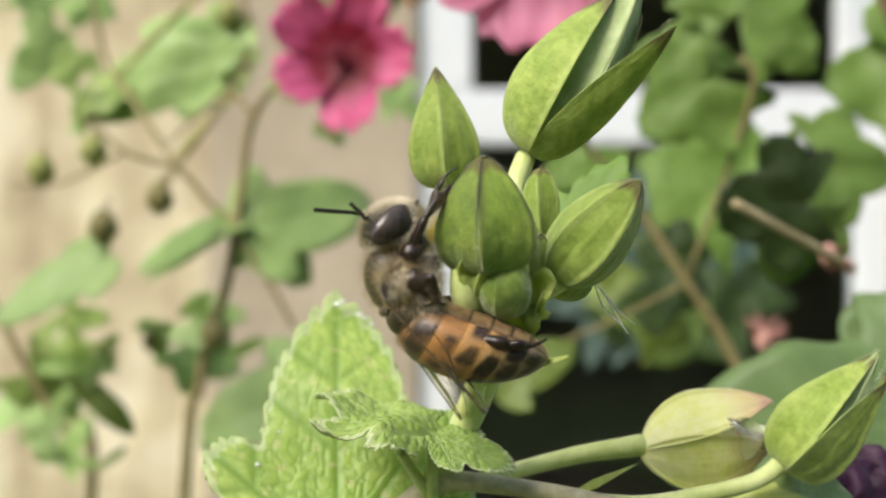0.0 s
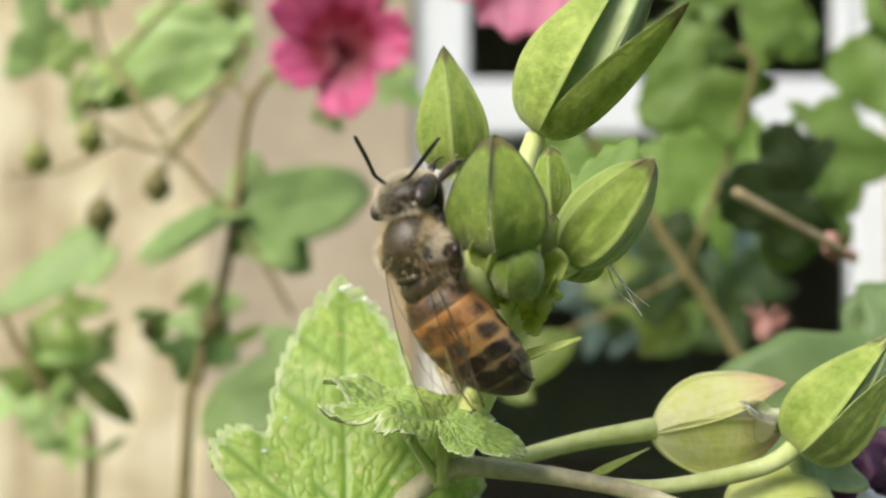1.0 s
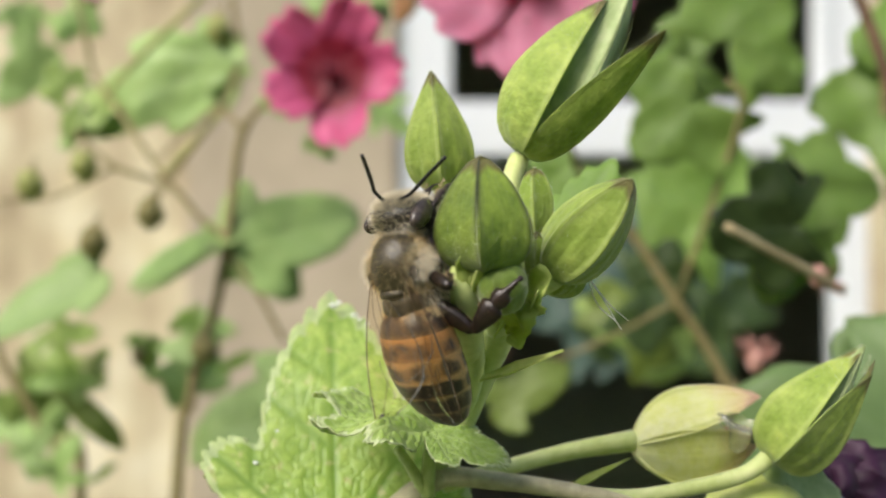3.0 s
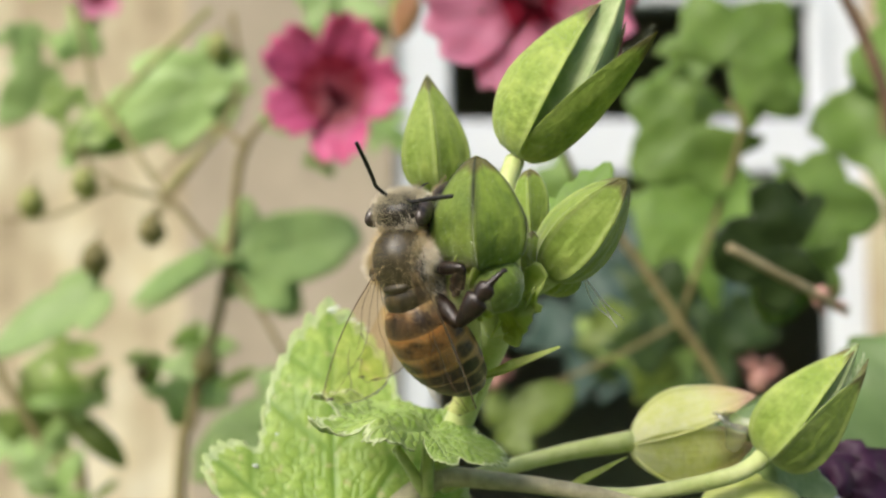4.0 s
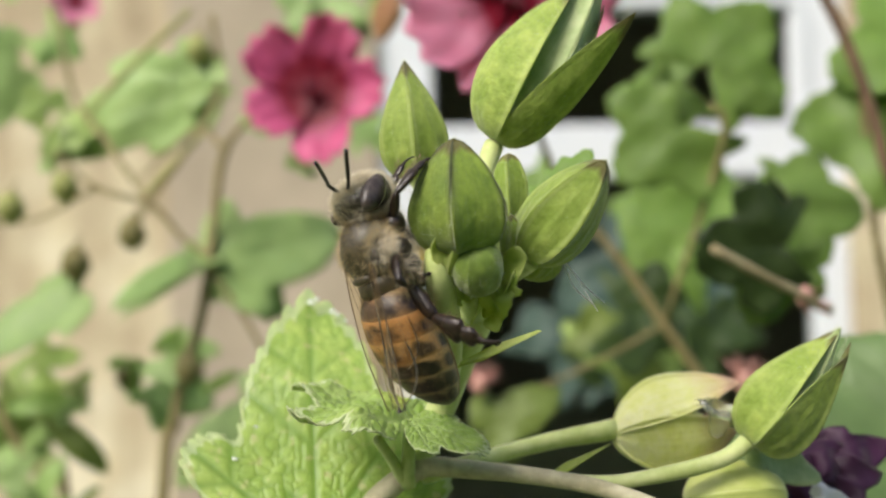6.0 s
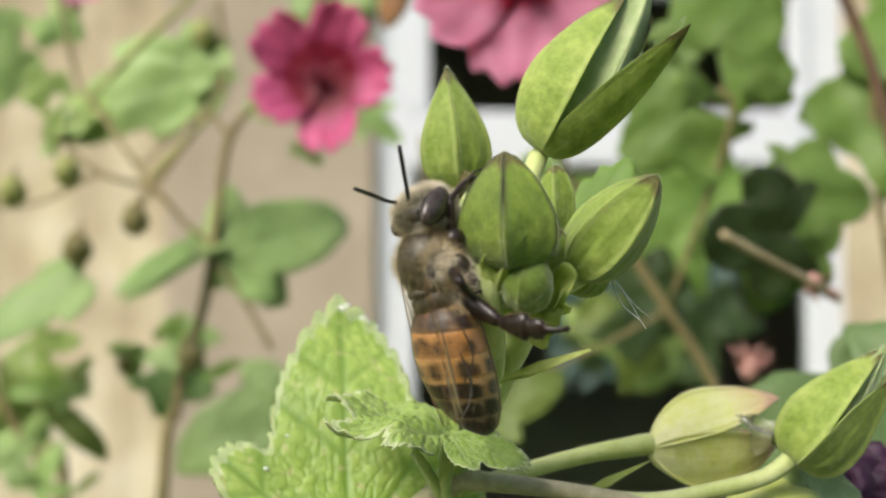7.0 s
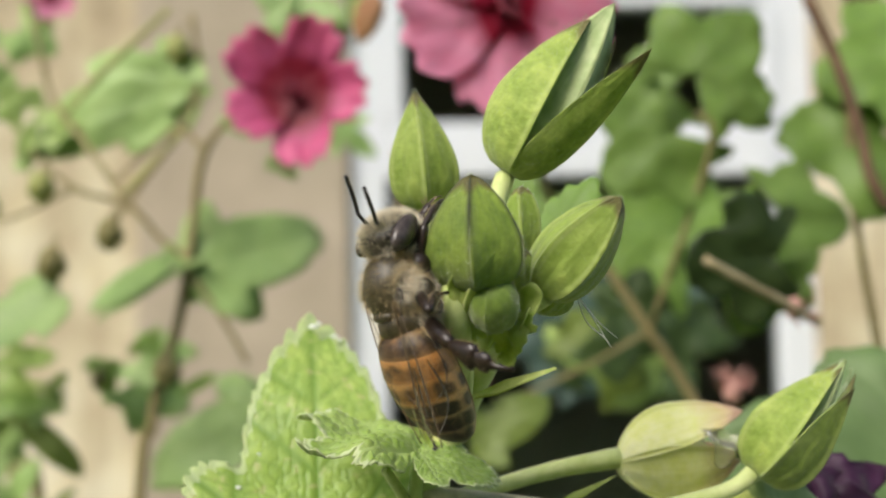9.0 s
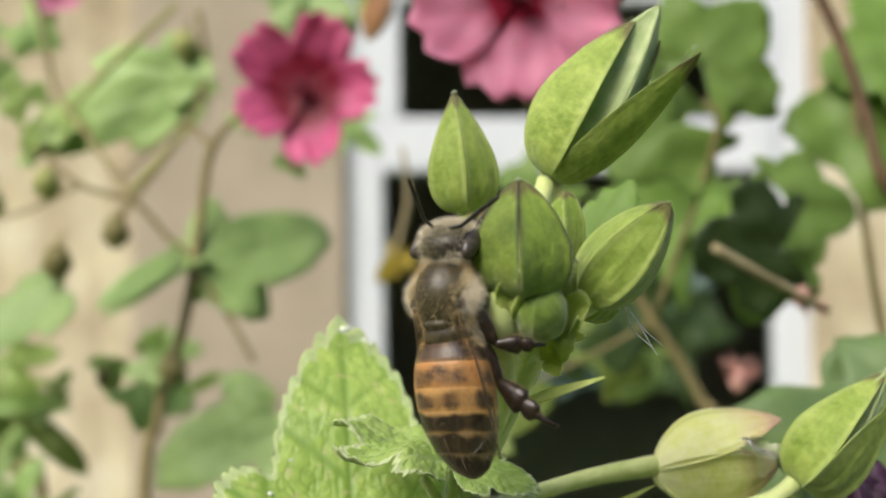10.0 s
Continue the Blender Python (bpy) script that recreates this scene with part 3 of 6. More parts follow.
# ================= the budding branch =================
def downy_stem(name, pts, radii, mat, sh, label="", sides=10, steps=7, count=260):
    data = tube(pts, radii, sides, steps, 0.06)
    ob = part(name, data, mat, sh, label)
    part("down", down(data, [Matrix.Identity(4)], count, 0.0002, len(pts) * 7), M_DOWN, ob, "", False)
    return ob


def build_branch():
    """The shrub in front: bud cluster, side buds, leaves and the woody branch that carries them."""
    sh = thing("mallow_shrub", "downy green mallow shoot with closed buds and crinkled leaves", "shrub")
    # stems
    downy_stem("main_stem", [(0.00381, 0.06050, 1.19625), (0.00273, 0.06250, 1.19353), (0.00161, 0.06450, 1.19030), (0.00055, 0.06550, 1.18776), (-0.00041, 0.06560, 1.18576)], [0.00115, 0.00105, 0.0009, 0.00085, 0.00085], M_STEM, sh, "pale green downy stem", count=700)
    part("branch", tube([(0.00020, 0.06520, 1.18612), (-0.00132, 0.06510, 1.18533), (-0.00318, 0.06500, 1.18362), (-0.00593, 0.06550, 1.17992), (-0.01060, 0.06700, 1.17318), (-0.01937, 0.07100, 1.15938), (-0.03681, 0.08000, 1.12883), (-0.042, 0.09, 1.05), (-0.045, 0.11, 0.9), (-0.045, 0.14, 0.6), (-0.04, 0.17, 0.25), (-0.035, 0.18, 0.02)], [0.0007, 0.0007, 0.00072, 0.0008, 0.0009, 0.001, 0.0012, 0.0014, 0.0018, 0.0024, 0.003, 0.004], 10, 8, 0.08), M_BRANCH, sh, "grey brown woody branch")
    downy_stem("stalk", [(0.00381, 0.06050, 1.19625), (0.00394, 0.05920, 1.19818), (0.00437, 0.05960, 1.20127), (0.00400, 0.06040, 1.20330), (0.00468, 0.06180, 1.20522)], [0.0008, 0.0007, 0.0006, 0.00055, 0.0006], M_STEM, sh)
    downy_stem("stalk", [(0.00113, 0.05560, 1.20026), (0.00090, 0.05450, 1.19843), (0.00126, 0.05550, 1.19666), (0.00171, 0.06100, 1.19358)], [0.0004, 0.00055, 0.0008, 0.0009], M_STEM, sh, count=500)
    downy_stem("stalk", [(0.00334, 0.06050, 1.19531), (0.00258, 0.05900, 1.19727), (0.00237, 0.05560, 1.19876)], [0.0007, 0.0006, 0.0007], M_STEM, sh)
    downy_stem("stalk", [(0.00381, 0.06050, 1.19625), (0.00501, 0.05800, 1.19761), (0.00594, 0.05680, 1.19861)], [0.0007, 0.00065, 0.0009], M_STEM, sh)
    downy_stem("stalk", [(0.00365, 0.06050, 1.19672), (0.00215, 0.06250, 1.20036), (0.00020, 0.06450, 1.20373)], [0.0006, 0.0005, 0.0006], M_STEM, sh)
    downy_stem("side_branch", [(-0.00132, 0.06510, 1.18540), (0.00020, 0.06510, 1.18607), (0.00257, 0.06500, 1.18596), (0.00720, 0.06400, 1.18551), (0.01093, 0.06250, 1.18490), (0.01480, 0.06100, 1.18352), (0.01924, 0.06000, 1.18098)], [0.0007, 0.00062, 0.00058, 0.0005, 0.0005, 0.00048, 0.0004], M_BRANCH, sh, "grey brown woody side branch", count=900)
    downy_stem("stalk", [(0.00021, 0.06580, 1.18544), (0.00408, 0.06750, 1.18612), (0.00848, 0.06900, 1.18689), (0.01284, 0.06930, 1.18752)], [0.0005, 0.0005, 0.00055, 0.0007], M_STEM, sh, "pale green bud stalk", count=700)
    downy_stem("stalk", [(0.00672, 0.06420, 1.18553), (0.01109, 0.06340, 1.18518), (0.01538, 0.06340, 1.18571), (0.01841, 0.06360, 1.18646), (0.02025, 0.06400, 1.18764)], [0.00038, 0.00042, 0.00048, 0.0005, 0.0006], M_STEM, sh, "pale green bud stalk", count=700)
    downy_stem("stalk", [(0.00138, 0.06480, 1.18990), (0.00191, 0.06120, 1.19265), (0.00178, 0.05800, 1.19576), (0.00136, 0.05520, 1.19889)], [0.0006, 0.0006, 0.0006, 0.0005], M_STEM, sh)
    # buds
    make_bud(sh, (0.00234, 0.05480, 1.19877), (0.00200, 0.05400, 1.20464), 0.0045, spin=25, sharp=0.8, blunt=0.4, seam=0.03, groove=1.0, mat=M_SEPAL_DEEP, label="closed plump green bud with a dark seam")
    make_bud(sh, (0.00027, 0.06450, 1.20359), (-0.00043, 0.06400, 1.21078), 0.0037, spin=36, sharp=1.1, blunt=0.44, seam=0.05, groove=-0.58, facet=0.7, label="closed pointed green bud")
    make_bud(sh, (0.00590, 0.05700, 1.19843), (0.01012, 0.05550, 1.20352), 0.0036, spin=-6, sharp=0.78, blunt=0.46, seam=0.05, groove=-0.58, facet=0.8, label="closed ovoid green bud with a brown tip")
    make_bud(sh, (0.00485, 0.06180, 1.20542), (0.01134, 0.06120, 1.21545), 0.0047, spin=-46, whorl=0.99, whorl_wide=0.88, sharp=0.95, blunt=0.5, opening=(8, 29, 4, 4, 5), curls=(-0.1, 0.28, 0.1, 0.0, 0.0), sizes=((1.06, 0.85), (0.7, 0.92), 0.86, 0.86, 0.86), span=45.0, facet=0.5, seam=0.03, groove=-0.4, label="opening green bud with loose sepals", core_mat=M_WHORL, core=0.74, core_long=0.9)
    make_bud(sh, (0.00551, 0.05950, 1.20065), (0.00533, 0.05950, 1.20449), 0.0018, name="small_bud", spin=20, sharp=0.6)
    make_bud(sh, (0.00528, 0.05700, 1.19810), (0.00512, 0.05650, 1.20085), 0.0012, name="small_bud", spin=20)
    make_bud(sh, (0.00612, 0.05850, 1.19735), (0.00694, 0.05850, 1.19957), 0.0026, name="small_bud", spin=50, sharp=0.5)
    make_bud(sh, (0.00325, 0.05530, 1.19678), (0.00296, 0.05370, 1.19908), 0.0026, name="small_bud", spin=10, sharp=0.36, blunt=0.42, facet=0.15, seam=0.0, groove=-0.6, mat=M_CALYX, label="small round green bud")
    make_bud(sh, (0.01267, 0.06930, 1.18717), (0.02173, 0.07050, 1.18817), 0.0047, spin=-52, sharp=0.95, blunt=0.7, opening=(12, 8, 13, 8, 12), curls=(0.25, 0.05, 0.3, 0.1, 0.2), sizes=((1.0, 0.95), (1.05, 0.9), (1.0, 0.9), 0.9, 0.9), span=46.0, facet=0.8, mat=M_SEPAL_YELLOW, label="yellowish spent bud with pink tipped loose sepals", core=0.9, core_long=0.72, seam=0.05, groove=-0.4, core_mat=M_SEPAL_YELLOW)
    make_bud(sh, (0.02012, 0.06400, 1.18704), (0.02563, 0.06320, 1.19425), 0.0043, spin=-50, sharp=1.1, blunt=0.46, opening=(2, 8, 4, 7, 1), curls=(-0.12, 0.2, 0.1, 0.25, 0.0), sizes=((1.0, 0.97), (0.94, 0.86), 0.95, 0.9, 0.94), span=40.0, whorl=0.98, whorl_wide=0.68, facet=0.9, seam=0.05, groove=-0.5, label="opening green bud with loose sepals", core_mat=M_WHORL, core=0.78)
    make_bud(sh, (0.01642, 0.06600, 1.18337), (0.02288, 0.06600, 1.18372), 0.0043, spin=15, sharp=0.6, facet=0.4, seam=0.02, mat=M_BUD_YELLOW, core_mat=M_BUD_YELLOW, label="yellow green bud")
    # bracts
    for a, b in (((0.00356, 0.05900, 1.19635), (0.00509, 0.05620, 1.19839)), ((0.00199, 0.05800, 1.19611), (0.00151, 0.05380, 1.19969)), ((0.00160, 0.05700, 1.19594), (0.00095, 0.05380, 1.19941)), ((0.00211, 0.05620, 1.19608), (0.00187, 0.05280, 1.19920)), ((0.00433, 0.05700, 1.19558), (0.00505, 0.05450, 1.19776)), ((0.00426, 0.05800, 1.19626), (0.00573, 0.05620, 1.19813)), ((0.00300, 0.06000, 1.19503), (0.00441, 0.05800, 1.19761)),
                 ((0.00679, 0.05900, 1.19819), (0.00848, 0.05900, 1.19911))):
        put_leaf(sh, a, b, (-0.1, -0.8, 0.9), SLIM, M_BRACT, name="bract", least=0.05, quilt=0.004, cup=0.3, teeth=0, tooth=0.0, nu=31, nv=9, thick=0.03)
    for a, b in (((0.00231, 0.06000, 1.19266), (0.00616, 0.05400, 1.19474)), ((0.00736, 0.06550, 1.18503), (0.01146, 0.06400, 1.18737))):
        put_leaf(sh, a, b, (-0.2, -1, 0.8), ((0, 1.0, 9),), M_BRACT, name="bract", label="slender pale lime bract", least=0.03, quilt=0.003, cup=0.0, droop=0.0, wave=0.05, teeth=0, tooth=0.0, nu=31, nv=12, thick=0.02)
    for q, (a, b) in enumerate([((0.00145, 0.05450, 1.19776), (0.00133, 0.05320, 1.19981)), ((0.00222, 0.05600, 1.19636), (0.00174, 0.05400, 1.19834)), ((0.00466, 0.05720, 1.19741), (0.00498, 0.05620, 1.19874)), ((0.00448, 0.05750, 1.19717), (0.00552, 0.05680, 1.19783)), ((0.00449, 0.05600, 1.19688), (0.00545, 0.05450, 1.19901)), ((0.00359, 0.05700, 1.19528), (0.00506, 0.05520, 1.19701))]):
        put_leaf(sh, a, b, (-0.2, -1, 0.5), OVAL, M_BRACT, name="bract", quilt=0.03, cup=0.4, wave=0.25, teeth=12, tooth=0.15, nu=41, nv=10, seed=60.0 + q)
    put_leaf(sh, (0.00812, 0.06900, 1.20147), (0.01159, 0.07000, 1.20594), (-0.3, -1, 0.5), OVAL, M_LEAF_FAR, "small dark toothed leaf", nu=61, nv=14, teeth=30, tooth=0.22, quilt=0.02, seed=8.0)
    # leaves
    put_leaf(sh, (-0.00640, 0.06600, 1.18120), (-0.00760, 0.07700, 1.19723), (0.1, -1, 0.3), ((0, 1.0, 41), (-46, 0.56, 24, 2.6), (34, 0.6, 32), (62, 0.5, 30, 2.0), (-92, 0.46, 26, 2.4), (100, 0.3, 30)), M_LEAF, "large light green crinkled leaf with toothed edge",
             nu=361, nv=84, quilt=0.0055, teeth=44, tooth=0.055, seed=1.0, freq=13.0, cup=0.0, droop=0.0, wave=0.05, power=1.15, ribs=(0, -48, -95, 34, 70, 105), pucker=0.0013, cells=25.0)
    part("leaf_stalk", tube([(-0.00552, 0.06550, 1.18145), (-0.00439, 0.06800, 1.18057), (-0.00304, 0.06950, 1.18195), (-0.00213, 0.06920, 1.18383)], [0.0004, 0.0004, 0.0004, 0.0005], 8, 5), M_STEM, sh)
    put_leaf(sh, (-0.00054, 0.06320, 1.18906), (-0.00740, 0.06720, 1.19090), (0.0, -0.08, 1.0), ((0, 1.0, 34, 2.0), (42, 0.78, 34, 2.0), (84, 0.6, 34, 2.0), (-40, 0.86, 34, 2.0), (-74, 0.6, 30, 2.0)), M_LEAF_YOUNG, "young crinkled leaf with ruffled edge",
             nu=241, nv=56, quilt=0.018, teeth=40, tooth=0.1, seed=2.0, cup=0.2, droop=0.05, freq=22.0, wave=0.2, reach=100, thick=0.012, ribs=(0, 38, 80, -36, -70), pucker=0.035, cells=12.0)
    put_leaf(sh, (-0.00053, 0.06320, 1.18915), (0.00392, 0.06140, 1.18875), (0.15, -0.45, 1.0), ((0, 1.0, 40, 2.0), (46, 0.7, 36, 2.0), (-46, 0.66, 36, 2.0)), M_LEAF_YOUNG, "young drooping toothed leaf",
             nu=181, nv=44, quilt=0.018, teeth=44, tooth=0.08, seed=3.0, cup=0.0, droop=0.3, freq=22.0, wave=0.1, reach=100, thick=0.014, ribs=(0, 46, -46), pucker=0.03, cells=10.0)
    part("leaf_stalk", tube([(-0.00074, 0.06480, 1.18502), (-0.00067, 0.06430, 1.18665), (-0.00053, 0.06340, 1.18868)], [0.0005, 0.00042, 0.0004], 8, 5), M_STEM, sh)
    part("leaf_stalk", tube([(-0.00088, 0.06480, 1.18519), (-0.00163, 0.06400, 1.18671), (-0.00248, 0.06280, 1.18820)], [0.0004, 0.00034, 0.0003], 8, 5), M_STEM, sh)
    put_leaf(sh, (0.02078, 0.06640, 1.18725), (0.02517, 0.06640, 1.18442), (0.1, -1, 0.6), OVAL, M_WHORL, "pale green loose sepal", name="loose_sepal", quilt=0.01, wave=0.15, teeth=4, tooth=0.04, nu=61, nv=14, seed=9.0)
    # Flat white beads added as the glints on the leaf's tip and edge.
    for p, w in (((-0.00733, 0.07594, 1.19612), 0.30), ((-0.00694, 0.07610, 1.19635), 0.18), ((-0.00581, 0.07549, 1.19546), 0.24), ((-0.00545, 0.07532, 1.19522), 0.16), ((-0.00490, 0.07505, 1.19483), 0.15), ((-0.01048, 0.07168, 1.18992), 0.16), ((-0.01061, 0.07047, 1.18814), 0.12), ((-0.01182, 0.06918, 1.18627), 0.17)):
        part("pale_fleck", ball(w * 0.0011, w * 0.0003, w * 0.0006, p, 14, 10, 0.8, 4.0), M_GLINT, sh, "small white bead standing for a glint on the leaf")
    # membrane and faded petals by the spent bud
    put_leaf(sh, (0.01752, 0.06550, 1.18955), (0.02062, 0.06550, 1.18790), (0.2, -1, 0.5), ((0, 1.0, 42), (40, 0.7, 30)), M_MEMBRANE, "papery translucent dry membrane", name="membrane", quilt=0.03, teeth=8, tooth=0.2, nu=61, nv=16, seed=4.0, wave=0.5)
    # Thin white tube modelled in place of the membrane's curved highlight.
    part("membrane_curl", tube([(0.01752, 0.06540, 1.18960), (0.01772, 0.06530, 1.18925), (0.01802, 0.06530, 1.18902), (0.01836, 0.06540, 1.18880)], [0.00005, 0.00016, 0.00017, 0.00004], 8, 5), M_SILK, sh, "white line standing for the highlight along the membrane")
    for k, (a, b) in enumerate((((0.02384, 0.07200, 1.18299), (0.02983, 0.07200, 1.18542)), ((0.02404, 0.07150, 1.18273), (0.03068, 0.07050, 1.18433)), ((0.02350, 0.07100, 1.18267), (0.02973, 0.07000, 1.18236)), ((0.02493, 0.07300, 1.18313), (0.03253, 0.07300, 1.18579)))):
        put_leaf(sh, a, b, (0.3 * k - 0.4, -1, 0.5), OVAL, M_WILTED, "shrivelled dark purple petal" if k == 0 else "", name="wilted_petal", quilt=0.03, wave=0.4, teeth=6, tooth=0.2, nu=41, nv=14, seed=k * 2.0)
    put_leaf(sh, (0.02519, 0.06800, 1.18306), (0.02829, 0.06800, 1.18212), (0.2, -1, 0.6), OVAL, M_SILK, "pale dry petal", name="dry_petal", quilt=0.02, wave=0.3, teeth=6, tooth=0.1, nu=41, nv=12, seed=12.0)
    return sh


def build_silk():
    s = thing("spider_silk", "fine pale threads of spider silk on the bud", "spider silk")
    for pts in ([(0.00781, 0.05750, 1.19847), (0.00868, 0.05730, 1.19735), (0.00967, 0.05700, 1.19558)], [(0.00811, 0.05750, 1.19823), (0.00917, 0.05760, 1.19688), (0.01029, 0.05800, 1.19595)], [(0.00796, 0.05750, 1.19835), (0.00849, 0.05740, 1.19689), (0.00941, 0.05720, 1.19601), (0.00973, 0.05700, 1.19552)]):
        part("thread", tube(pts, [0.00003, 0.00004, 0.00002], 5, 6), M_SILK, s)


# ================= the shrub behind =================
def far_stem(sh, pts, radii, mat=None, name="stem"):
    return part(name, tube(pts, [r * 0.85 for r in radii], 8, 6, 0.06), mat or M_STEM_FAR, sh)


